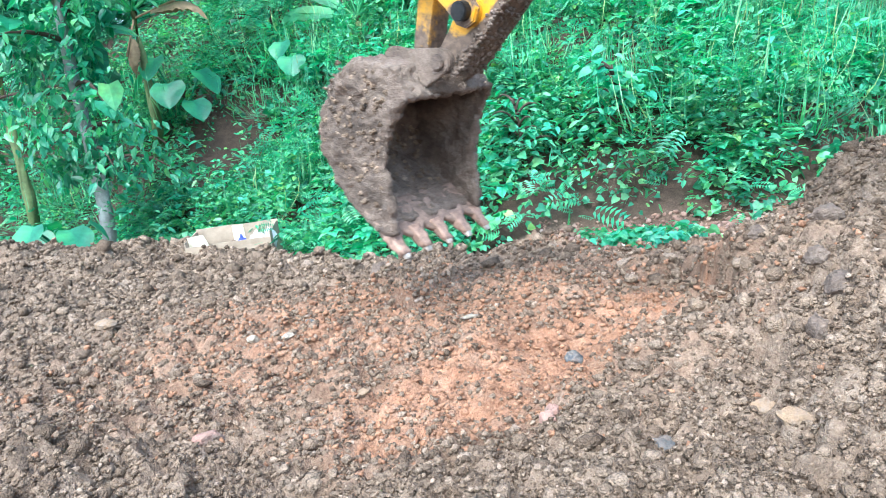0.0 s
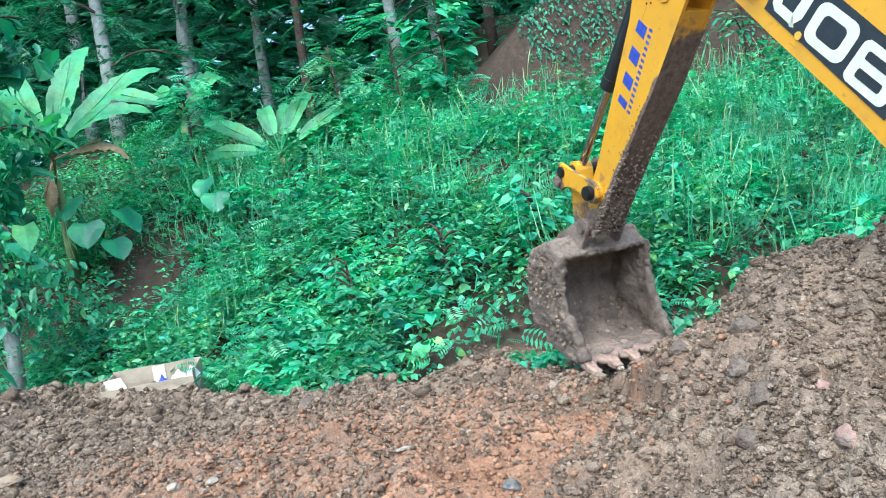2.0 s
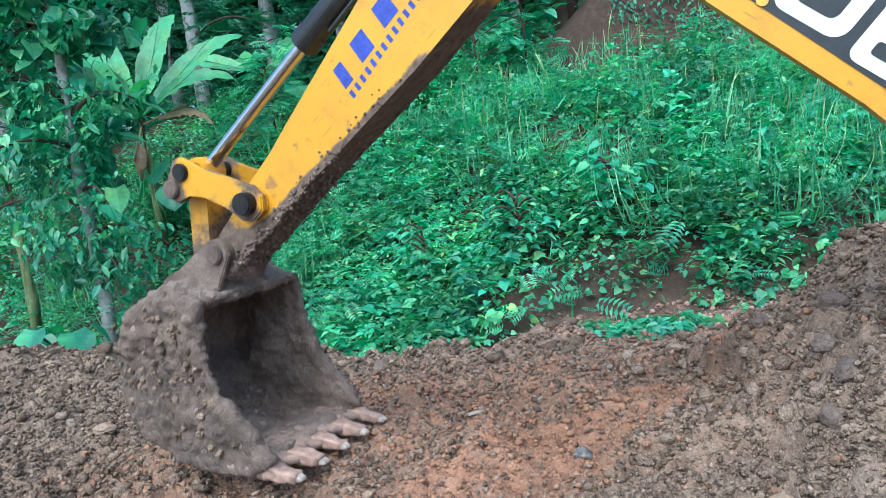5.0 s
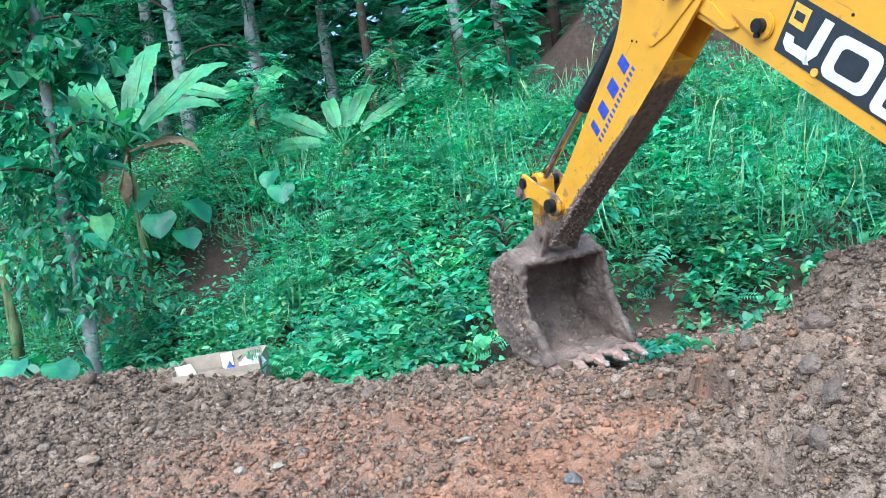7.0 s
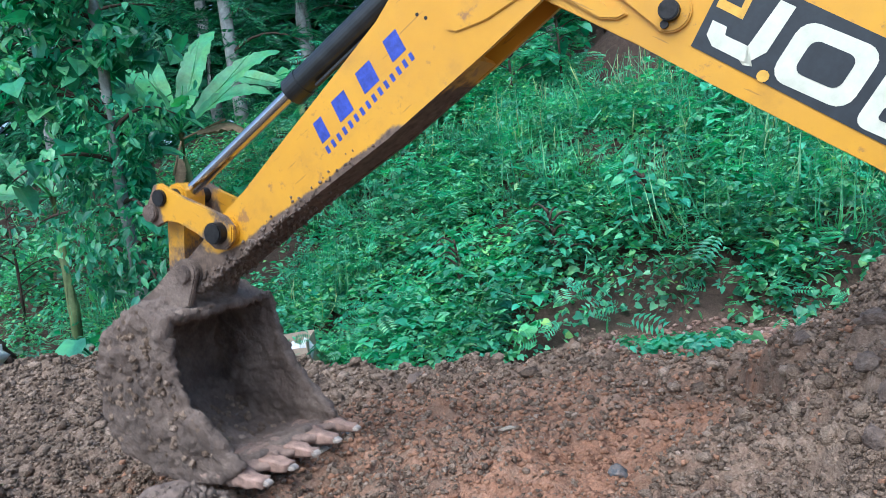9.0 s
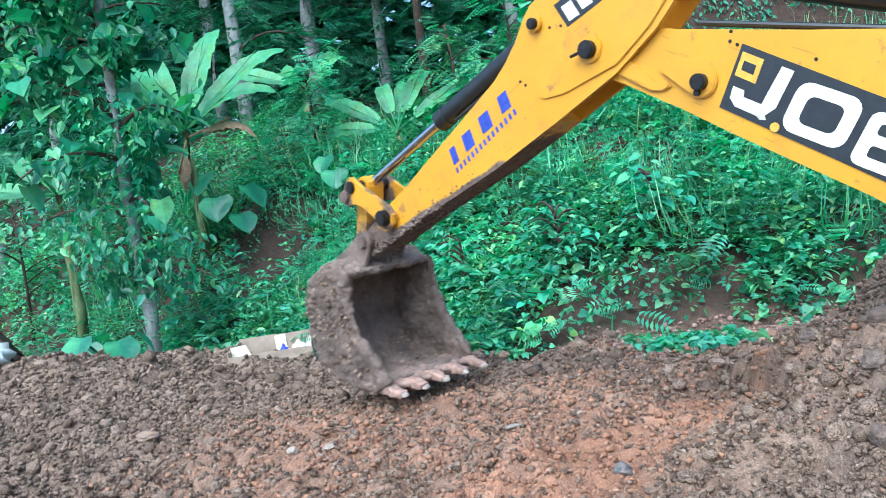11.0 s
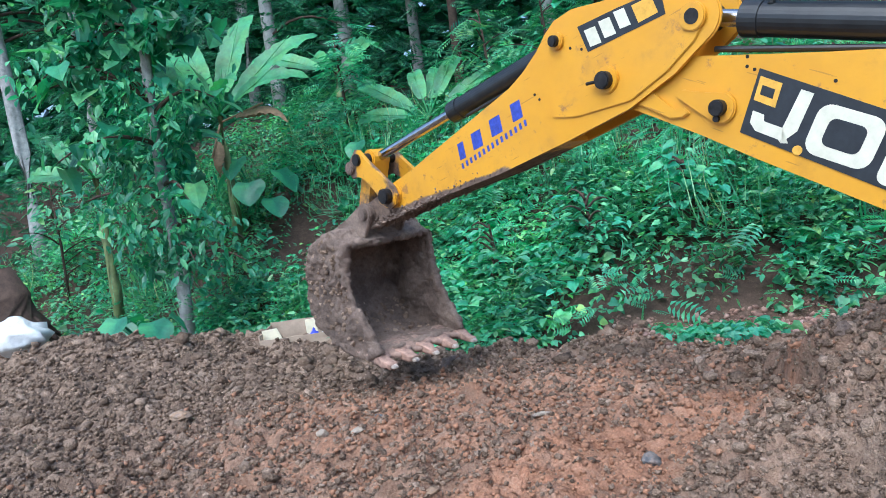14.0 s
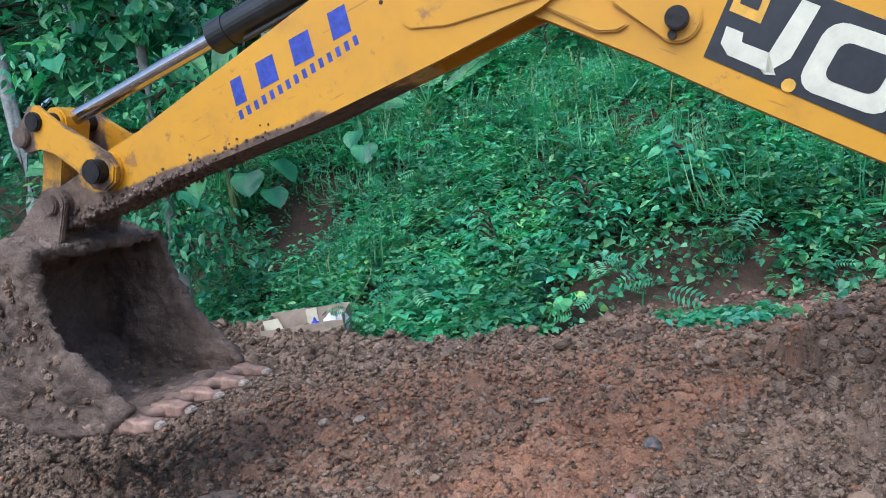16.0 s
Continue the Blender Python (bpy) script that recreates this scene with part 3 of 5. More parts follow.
        for a, b in ((0.149, 0.168), (FAR - 0.018, FAR + 0.001)):
            bm = bmesh.new()
            rod(bm, (p[0], a, p[1]), (p[0], b, p[1]), r * 1.55, 20, bevel=0.004)
            part("pin_boss", bm, M_MUD if name == "bucket_pin" else M_PAINT, dipper)
    # painted writing turned into bars: a tall word and a line of digits under it
    for x0, w in ((0.895, 0.075), (0.775, 0.10), (0.635, 0.105), (0.49, 0.095)):
        bm = bmesh.new()
        zc = 0.066 + (0.70 - x0) * 0.085
        h = 0.040
        prism(bm, [(x0 - w / 2 + 0.02, zc + h), (x0 + w / 2 - 0.012, zc + h), (x0 + w / 2, zc - h), (x0 - w / 2 + 0.03, zc - h)], 0.1502, 0.1512)
        part("painted_bar", bm, M_BLUE, dipper)
    for k in range(15):
        x0 = 0.925 - k * 0.0325
        bm = bmesh.new()
        zc = -0.004 + (0.70 - x0) * 0.075
        prism(bm, [(x0 - 0.007, zc + 0.014), (x0 + 0.008, zc + 0.014), (x0 + 0.010, zc - 0.014), (x0 - 0.005, zc - 0.014)], 0.1502, 0.1510)
        part("painted_tick", bm, M_BLUE, dipper)
    # the model mark at the tail, as plain shapes
    bm = bmesh.new()
    prism(bm, [(0.055, 0.262), (0.045, 0.145), (-0.325, 0.115), (-0.335, 0.19), (-0.29, 0.215), (-0.15, 0.238)], 0.1502, 0.1515)
    part("model_panel", bm, M_DECAL, dipper)
    for x0, w in ((0.0, 0.06), (-0.075, 0.06), (-0.15, 0.055)):
        bm = bmesh.new()
        prism(bm, [(x0 + w / 2, 0.232), (x0 + w / 2 - 0.005, 0.158), (x0 - w / 2, 0.150), (x0 - w / 2 + 0.005, 0.224)], 0.1515, 0.1525)
        part("mark_block", bm, M_CREAM, dipper)
    bm = bmesh.new()
    prism(bm, [(-0.205, 0.215), (-0.21, 0.14), (-0.30, 0.135), (-0.295, 0.205)], 0.1515, 0.1525)
    part("mark_square", bm, M_GOLD, dipper)
    for x, z in ((0.372, 0.105), (0.355, 0.075), (0.12, 0.2), (0.07, 0.17)):
        bm = bmesh.new()
        rod(bm, (x, 0.1502, z), (x, 0.152, z), 0.0065, 8)
        part("bolt_hole", bm, M_PIN, dipper)
    # mud caked along the underside and the lower edge
    rnd = random.Random(8)
    places = []
    for k in range(420):
        x = 0.75 + 1.02 * rnd.random() ** 0.6
        bottom = -0.150 + 0.05 * (x - 0.26) / 1.1
        side_on = rnd.random() < 0.3
        y = 0.152 if side_on else rnd.uniform(FAR, 0.15)
        z = bottom + (abs(rnd.gauss(0, 0.02)) if side_on else -0.002)
        places.append(((x, y, min(z, 0.03)), rnd.uniform(0.003, 0.006 + 0.010 * max(0, x - 0.9))))
    bm = bmesh.new()
    mud_lumps(bm, places, 9)
    tagged(part("caked_mud", bm, M_MUD, dipper, "mud caked along the dipper's lower edge", True), kind="stuff")
    return dipper


def mud_lumps(bm, places, seed):
    rnd = random.Random(seed)
    for p, r in places:
        got = bmesh.ops.create_icosphere(bm, subdivisions=1, radius=r, matrix=Matrix.Translation(p) @ Euler((rnd.random() * 6, rnd.random() * 6, 0)).to_matrix().to_4x4())
        for v in got["verts"]:
            v.co += (v.co - Vector(p)) * (rnd.random() - 0.5) * 0.7


BACK = [(0.15, 0.045), (0.03, 0.155), (0.025, 0.27), (0.055, 0.385), (0.145, 0.49), (0.30, 0.56), (0.46, 0.545), (0.61, 0.465), (0.715, 0.335), (0.775, 0.19), (0.79, 0.13)]


def make_bucket():
    near, far = 0.368, -0.302
    def inward(points, d):
        out = []
        for i, (x, z) in enumerate(points):
            a, b = Vector(points[max(0, i - 1)]), Vector(points[min(len(points) - 1, i + 1)])
            t = (b - a).normalized()
            out.append((x + t.y * -d * -1, z + t.x * -d))
        return out
    inner = inward(BACK, 0.028)
    bm = bmesh.new()
    prism(bm, BACK + inner[::-1], far, near)
    side = BACK + [(0.775, 0.055), (0.65, 0.085), (0.48, 0.13), (0.31, 0.115), (0.19, 0.07)]
    for y in (far, near - 0.028):
        prism(bm, side, y, y + 0.028)
    shell = part("bucket", bm, M_MUD, digger, "digging bucket caked with brown mud")
    re = shell.modifiers.new("remesh", "REMESH")
    re.mode, re.voxel_size, re.use_smooth_shade = "VOXEL", 0.0095, True
    for size, strength in ((0.19, 0.05), (0.075, 0.042), (0.028, 0.030)):
        t = bpy.data.textures.new("mud_relief", "CLOUDS")
        t.noise_scale, t.noise_depth = size, 3
        d = shell.modifiers.new("relief", "DISPLACE")
        d.texture, d.strength, d.mid_level, d.texture_coords = t, strength, 0.45, "LOCAL"
    # hinge lugs
    for y in (FAR - 0.05, 0.172):
        bm = bmesh.new()
        prism(bm, arc(0, 0, 0.06, -60, -200, 6) + [(-0.03, 0.18)] + arc(0.03, 0.27, 0.06, 180, 80, 6) + [(0.09, 0.34), (0.06, 0.20), (0.12, 0.06)], y, y + 0.025, 0.005)
        part("hinge_lug", bm, M_MUD, shell)
    bm = bmesh.new()
    rod(bm, (BUCKET_LUG.x, FAR - 0.07, BUCKET_LUG.y), (BUCKET_LUG.x, 0.215, BUCKET_LUG.y), 0.032, 16, bevel=0.004)
    part("lug_pin", bm, M_MUD, shell)
    # cutting lip and teeth
    out, up = Vector((0.108, 0, -0.160)).normalized(), Vector((0.160, 0, 0.108)).normalized()
    root = Vector((0.785, 0, 0.112))
    bm = bmesh.new()
    got = bmesh.ops.create_grid(bm, x_segments=60, y_segments=10, size=1.0)
    for v in got["verts"]:
        y, a = v.co.x * 0.332, (v.co.y + 1) / 2
        scallop = 0.060 * abs(math.cos(math.pi * (y + 0.304) / 0.152)) ** 0.8
        v.co = root + out * (-0.17 + a * (0.185 + scallop)) + Vector((0, 0.033 + y, 0)) + up * (0.03 * (1 - a) + 0.016 * noise.noise((y * 14, a * 7, 1)) + 0.010 * noise.noise((y * 40, a * 18, 4)))
    lip = part("cutting_edge", bm, M_LIP, shell, "reddish worn cutting edge between the teeth", True)
    thick = lip.modifiers.new("thickness", "SOLIDIFY")
    thick.thickness, thick.offset = 0.032, 0.0
    for k in range(5):
        y = 0.033 - 0.304 + 0.152 * k
        def wedge(a, b, wa, wb, ta, tb):
            bm = bmesh.new()
            for v in bmesh.ops.create_cube(bm, size=1.0)["verts"]:
                f = v.co.x > 0
                v.co = root + out * (b if f else a) + up * (v.co.z * (tb if f else ta)) + Vector((0, y + v.co.y * (wb if f else wa), 0))
            return bm
        bm = wedge(0.020, 0.145, 0.074, 0.044, 0.052, 0.028)
        bmesh.ops.subdivide_edges(bm, edges=bm.edges[:], cuts=3, use_grid_fill=True)
        for v in bm.verts:
            v.co += Vector((noise.noise(v.co * 20), noise.noise(v.co * 20 + Vector((5, 0, 0))), noise.noise(v.co * 20 + Vector((0, 5, 0))))) * 0.012
        part("tooth", bm, M_TOOTH, shell, "reddish rubbed steel tooth", True)
        bm = wedge(0.138, 0.168, 0.041, 0.034, 0.025, 0.012)
        bmesh.ops.bevel(bm, geom=bm.edges[:], offset=0.004, segments=2, affect="EDGES")
        part("tooth_tip", bm, M_TIP, shell, "bare bright tooth tip")
    rnd = random.Random(3)
    places = []
    for k in range(130):
        places.append(((rnd.uniform(0.42, 0.76), rnd.uniform(-0.27, 0.34), 0), rnd.uniform(0.006, 0.02)))
        (x, y, _), r = places[-1]
        z = np.interp(x, [0.42, 0.46, 0.60, 0.70, 0.76], [0.52, 0.515, 0.43, 0.31, 0.18])
        places[-1] = ((x, y, float(z) - 0.005), r)
    # clods on the near cheek and along its rim
    for k in range(150):
        x, z = rnd.uniform(0.06, 0.72), rnd.uniform(0.12, 0.54)
        if z > 0.56 - 1.2 * max(0, x - 0.42) - 0.9 * max(0, 0.16 - x):
            continue
        places.append(((x, 0.372, z), rnd.uniform(0.005, 0.017)))
    bm = bmesh.new()
    mud_lumps(bm, places, 4)
    tagged(part("caked_mud", bm, M_CLOD, shell, "lumps of mud stuck to the steel"), kind="stuff")
    return shell


def make_linkage():
    plate = [(-0.07, 0.0), (-0.05, -0.05), (0.0, -0.07), (0.10, -0.050), (0.20, -0.046), (0.26, -0.066), (0.30, -0.12), (0.36, -0.115), (0.38, -0.06), (0.375, 0.03), (0.345, 0.052), (0.25, 0.046), (0.06, 0.062), (0.0, 0.07), (-0.05, 0.05)]
    lever = None
    for name, y in (("tipping_lever", FAR - 0.043), ("lever_plate", 0.168)):
        bm = bmesh.new()
        prism(bm, plate, y, y + 0.027, 0.006)
        bmesh.ops.triangulate(bm, faces=[f for f in bm.faces if len(f.verts) > 4])
        bmesh.ops.subdivide_edges(bm, edges=[e for e in bm.edges if e.calc_length() > 0.04], cuts=2)
        ob = part(name, bm, M_PAINT, lever or digger, "yellow tipping lever plate")
        mud_attribute(ob, lambda x, y, z: 0.5 * noise.noise((x * 9, y * 9, z * 9)) + 0.36 + max(0, x - 0.27) * 3.0 + max(0, -0.03 - z) * 4 + max(0, abs(z) - 0.045) * 6)
        lever = lever or ob
    bm = bmesh.new()
    rod(bm, (LEVER, FAR - 0.06, 0), (LEVER, 0.21, 0), 0.034, 16, bevel=0.004)
    part("lever_end_pin", bm, M_PIN, lever)
    bm = bmesh.new()
    rod(bm, (LEVER + 0.02, FAR - 0.06, -0.075), (LEVER + 0.02, 0.215, -0.075), 0.036, 14, bevel=0.004)
    part("lever_stub", bm, M_MUD, lever)
    bm = bmesh.new()
    prism(bm, arc(0, 0, 0.055, 90, 270, 6) + [(STRUT * 0.5, -0.042)] + arc(STRUT, 0, 0.05, -90, 90, 6) + [(STRUT * 0.5, 0.042)], MID - 0.06, MID + 0.06, 0.008)
    strut = part("bucket_strut", bm, M_PAINT, digger, "yellow strut between lever and bucket, streaked with mud")
    mud_attribute(strut, lambda x, y, z: 0.15 + x * 1.5 + 0.5 * noise.noise((x * 12, y * 12, z * 12)))
    return lever, strut


def make_ram(name, label, r_body, r_rod, body_length, rod_length, pipe):
    bm = bmesh.new()
    rod(bm, (0.02, 0, 0), (body_length, 0, 0), r_body, 28, bevel=0.006)
    rod(bm, (body_length - 0.075, 0, 0), (body_length + 0.004, 0, 0), r_body * 1.08, 28, bevel=0.006)
    rod(bm, (0, -0.05, 0), (0, 0.05, 0), r_body * 0.95, 20, bevel=0.004)
    body = part(name, bm, M_BLACK, digger, label)
    bm = bmesh.new()
    if pipe:
        rod(bm, (0.1, 0.03, r_body + 0.018), (body_length - 0.08, 0.03, r_body + 0.018), 0.010, 10)
        for x in (0.14, body_length * 0.5, body_length - 0.1):
            rod(bm, (x, 0.03, r_body - 0.01), (x, 0.03, r_body + 0.03), 0.014, 8)
        part("oil_pipe", bm, M_BLACK, body)
    else:
        rod(bm, (body_length - 0.12, 0.03, -r_body - 0.01), (0.15, 0.03, -r_body - 0.01), 0.009, 10)
        part("oil_pipe", bm, M_BLACK, body)
    bm = bmesh.new()
    rod(bm, (0.03, 0, 0), (rod_length, 0, 0), r_rod, 24)
    piston = part(name + "_rod", bm, M_CHROME, digger, "bright chromed piston rod")
    bm = bmesh.new()
    rod(bm, (0, -0.055, 0), (0, 0.055, 0), r_rod * 1.7, 18, bevel=0.004)
    part("rod_eye", bm, M_PIN, piston)
    return body, piston


boom, dipper, bucket = make_boom(), make_dipper(), make_bucket()
lever, strut = make_linkage()
ram, ram_rod = make_ram("bucket_ram", "black hydraulic ram along the dipper", 0.052, 0.027, 0.80, 0.72, False)
boom_ram, boom_ram_rod = make_ram("dipper_ram", "thick black hydraulic ram over the boom", 0.062, 0.032, 1.2, 0.95, True)
bm = bmesh.new()
rod(bm, (0, 0, -0.35), (0, 0, 0.62), 0.10, 24, bevel=0.01)
prism(bm, [(-0.06, 0.02), (0.24, 0.12), (0.34, 0.25), (0.24, 0.38), (-0.06, 0.50)], -0.066, -0.021, 0.006)
prism(bm, [(-0.06, 0.02), (0.24, 0.12), (0.34, 0.25), (0.24, 0.38), (-0.06, 0.50)], 0.125, 0.17, 0.006)
slew_post = part("slewing_post", bm, M_PAINT, digger, "yellow slewing post that carries the boom")
mud_attribute(slew_post, lambda x, y, z: 0.0)


# ---- loose soil: crumbs, clods and stones ----
ICO_V = np.array([(0, 1, 1.618), (0, -1, 1.618), (0, 1, -1.618), (0, -1, -1.618), (1, 1.618, 0), (-1, 1.618, 0), (1, -1.618, 0), (-1, -1.618, 0), (1.618, 0, 1), (1.618, 0, -1), (-1.618, 0, 1), (-1.618, 0, -1)]) / 1.9
ICO_F = np.array([(0, 1, 8), (0, 8, 4), (0, 4, 5), (0, 5, 10), (0, 10, 1), (1, 6, 8), (8, 6, 9), (8, 9, 4), (4, 9, 2), (4, 2, 5), (5, 2, 11), (5, 11, 10), (10, 11, 7), (10, 7, 1), (1, 7, 6), (3, 9, 6), (3, 2, 9), (3, 11, 2), (3, 7, 11), (3, 6, 7)])


OCT_V = np.array([(1, 0, 0), (-1, 0, 0), (0, 1, 0), (0, -1, 0), (0, 0, 1), (0, 0, -1)]) * 1.1
OCT_F = np.array([(0, 2, 4), (2, 1, 4), (1, 3, 4), (3, 0, 4), (2, 0, 5), (1, 2, 5), (3, 1, 5), (0, 3, 5)])


def random_turns(n, rs):
    q = rs.normal(size=(n, 4))
    q /= np.linalg.norm(q, axis=1)[:, None]
    w, x, y, z = q.T
    return np.stack([1 - 2 * (y * y + z * z), 2 * (x * y - z * w), 2 * (x * z + y * w), 2 * (x * y + z * w), 1 - 2 * (x * x + z * z), 2 * (y * z - x * w),
                     2 * (x * z - y * w), 2 * (y * z + x * w), 1 - 2 * (x * x + y * y)], 1).reshape(n, 3, 3)


def crumbs(name, centres, radii, mat, seed, parent=None, flat=0.8, small=False):
    """Many angular lumps in one mesh."""
    rs = np.random.RandomState(seed)
    n = len(centres)
    shape, sides = (OCT_V, OCT_F) if small else (ICO_V, ICO_F)
    k = len(shape)
    base = shape[None] * (0.55 + 0.8 * rs.rand(n, k, 1)) * (np.array([1, 1, 1]) * (0.7 + 0.5 * rs.rand(n, 1, 3)))
    co = np.einsum("nij,nkj->nki", random_turns(n, rs), base) * radii[:, None, None]
    co[:, :, 2] *= flat
    co += centres[:, None, :]
    faces = (sides[None] + k * np.arange(n)[:, None, None]).reshape(-1, 3)
    return mesh_object(name, co.reshape(-1, 3), faces, mat, parent, True)


def soil_places(n, seed, low, high, power, keep):
    rs = np.random.RandomState(seed)
    # more of them near the eye, where they can be told apart
    y = 1.25 + 6.6 * rs.rand(n) ** 1.3
    x = (rs.rand(n) * 1.62 - 0.92) * (y + 0.35) * 0.86
    r = (low + (high - low) * rs.rand(n) ** power) * (0.55 + y / 5.0)
    ok = (y < edge_line(x) + 0.2) & keep(x, y, rs)
    x, y, r = x[ok], y[ok], r[ok]
    z = ground_height(x, y) + r * 0.30
    return np.stack([x, y, z], 1), r


p, r = soil_places(42000, 31, 0.0045, 0.017, 2.2, lambda x, y, rs: rs.rand(len(x)) > 0.9 * subsoil_mask(x, y))
tagged(crumbs("soil_crumbs", p, r, M_CLOD, 32), "grey-brown crumbs of loose soil on the ground", "soil", kind="stuff")
p, r = soil_places(105000, 37, 0.0050, 0.0145, 2.0, lambda x, y, rs: rs.rand(len(x)) > 0.85 * subsoil_mask(x, y))
tagged(crumbs("soil_grains", p, r, M_CLOD, 38, small=True), "fine grains of grey-brown soil on the ground", "soil", kind="stuff")
p, r = soil_places(6500, 33, 0.010, 0.038, 3.0, lambda x, y, rs: (rs.rand(len(x)) < 0.25 + 0.75 * value_noise(x, y, 0.5, 17) ** 2 + 0.5 * (x > 0.9) + 0.4 * (y > edge_line(x) - 0.5)) & (subsoil_mask(x, y) < 0.5))
tagged(crumbs("soil_clods", p, r, M_CLOD, 34), "larger rough clods of brown soil", "soil", kind="stuff")
p, r = soil_places(46000, 35, 0.0042, 0.017, 2.4, lambda x, y, rs: rs.rand(len(x)) < subsoil_mask(x, y) * 1.1)
tagged(crumbs("red_soil_crumbs", p, r, M_REDCLOD, 36, small=True), "orange-red crumbs in the scraped furrow", "soil", kind="stuff")


rs = np.random.RandomState(39)
x, y = 0.4 + 2.9 * rs.rand(2600), 5.0 + 1.05 * rs.rand(2600)
r = 0.006 + 0.026 * rs.rand(2600) ** 3
tagged(crumbs("foot_rubble", np.stack([x, y, ground_height(x, y) + 0.3 * r], 1), r, M_RUBBLE, 40), "reddish rubble below the slope", "rubble", kind="stuff")


def stone(name, x, y, size, mat, label, seed, lift=0.25, category="stone", group=""):
    rnd = random.Random(seed)
    bm = bmesh.new()
    bmesh.ops.create_icosphere(bm, subdivisions=4, radius=1.0)
    off = Vector((rnd.random() * 50, rnd.random() * 50, rnd.random() * 50))
    cuts = [(Vector((rnd.uniform(-1, 1), rnd.uniform(-1, 1), rnd.uniform(-1, 1))).normalized(), rnd.uniform(0.55, 0.85)) for k in range(9)]
    for v in bm.verts:
        for n, d in cuts:
            k = v.co.dot(n)
            if k > d:
                v.co -= n * (k - d) * 0.85
        v.co *= 1 + 0.18 * noise.noise(v.co * 2.2 + off) + 0.12 * noise.noise(v.co * 5 + off) + 0.07 * noise.noise(v.co * 13 + off)
        v.co = Vector((v.co.x * size[0], v.co.y * size[1], v.co.z * size[2]))
    ob = part(name, bm, mat, None, "", True)
    z = float(ground_height(np.array([x]), np.array([y]))[0])
    ob.matrix_world = Matrix.Translation((x, y, z + size[2] * lift)) @ Euler((rnd.uniform(-0.4, 0.4), rnd.uniform(-0.4, 0.4), rnd.uniform(0, 6))).to_matrix().to_4x4()
    return tagged(ob, label, category, group)


for k, (x, y, s, mat, label) in enumerate([
        (-1.01, 2.33, (0.075, 0.05, 0.05), M_STONE_PINK, "pink and white angular stone lying on soil"),
        (-1.20, 2.32, (0.06, 0.05, 0.04), M_STONE_PINK, "dull pink stone half sunk in soil"),
        (-1.11, 3.25, (0.04, 0.035, 0.03), M_STONE_PALE, "small pale ochre stone"),
        (-0.84, 4.33, (0.035, 0.03, 0.03), M_STONE_PALE, "small whitish stone on the soil"),
        (-0.52, 2.57, (0.032, 0.028, 0.022), M_STONE_OCHRE, "small orange stone beside the furrow"),
        (-0.22, 3.54, (0.035, 0.025, 0.02), M_STONE_PALE, "flat pale stone in the furrow"),
        (-0.12, 3.18, (0.08, 0.06, 0.02), M_STONE_PALE, "flat pale crumbling stone in the furrow"),
        (0.26, 2.78, (0.045, 0.04, 0.045), M_STONE_GREY, "dark grey stone at the furrow's edge"),
        (0.11, 2.21, (0.04, 0.03, 0.05), M_STONE_PINK, "pink stone standing in loose soil"),
        (0.67, 2.27, (0.065, 0.055, 0.05), M_STONE_GREY, "blue-grey lump of clay on the heap"),
        (0.77, 1.98, (0.085, 0.045, 0.045), M_STONE_OCHRE, "long ochre stone lying on the heap"),
        (0.74, 2.12, (0.065, 0.05, 0.05), M_STONE_OCHRE, "ochre stone beside a longer one"),
        (0.97, 2.31, (0.065, 0.055, 0.065), M_STONE_BROWN, "brown boulder of hard earth on the heap"),
        (1.10, 2.42, (0.08, 0.06, 0.055), M_STONE_BROWN, "rough brown lump of earth"),
        (1.11, 2.62, (0.06, 0.05, 0.045), M_STONE_BROWN, "rounded grey-brown clod on the heap"),
        (1.06, 3.05, (0.05, 0.05, 0.04), M_STONE_BROWN, "rounded clod on the heap's shoulder"),
        (1.22, 2.80, (0.085, 0.06, 0.05), M_STONE_BROWN, "wide clod on the heap's shoulder"),
        (1.26, 2.34, (0.035, 0.035, 0.03), M_STONE_PINK, "small pink stone on the heap"),
        (1.16, 2.06, (0.06, 0.045, 0.045), M_STONE_PINK, "pink stone on the heap's front"),
        (0.42, 2.0, (0.09, 0.07, 0.04), M_STONE_GREY, "grey clay lump sunk in soil"),
        (-0.04, 1.80, (0.045, 0.04, 0.04), M_STONE_OCHRE, "ochre clod in crumbly soil"),
        (-2.16, 4.0, (0.10, 0.07, 0.03), M_STONE_OCHRE, "ochre lump flattened in the soil"),
        (-1.49, 3.16, (0.13, 0.10, 0.02), M_STONE_PINK, "crumbled pinkish stone patch in soil"),
        (-0.92, 3.15, (0.05, 0.035, 0.02), M_STONE_PALE, "flat pinkish stone on scraped soil"),
        (-0.93, 3.61, (0.05, 0.03, 0.02), M_STONE_GREY, "flat dark stone on scraped soil"),
        (0.13, 2.32, (0.035, 0.035, 0.03), M_STONE_PINK, "small pink stone at the furrow"),
        (-1.39, 3.75, (0.025, 0.02, 0.02), M_STONE_PINK, "small red stone in brown soil"),
        (-0.75, 4.91, (0.10, 0.09, 0.08), M_STONE_BROWN, "brown clod on the soil's far edge"),
        (2.3, 5.9, (0.08, 0.06, 0.05), M_STONE_PALE, "pale stone among low creepers"),
        (1.75, 5.6, (0.06, 0.05, 0.03), M_STONE_PINK, "pink stone among low creepers")]):
    stone("stone", x, y, tuple(v * 0.8 for v in s), mat, label, 100 + k, 0.25 if mat == M_STONE_BROWN else 0.1)


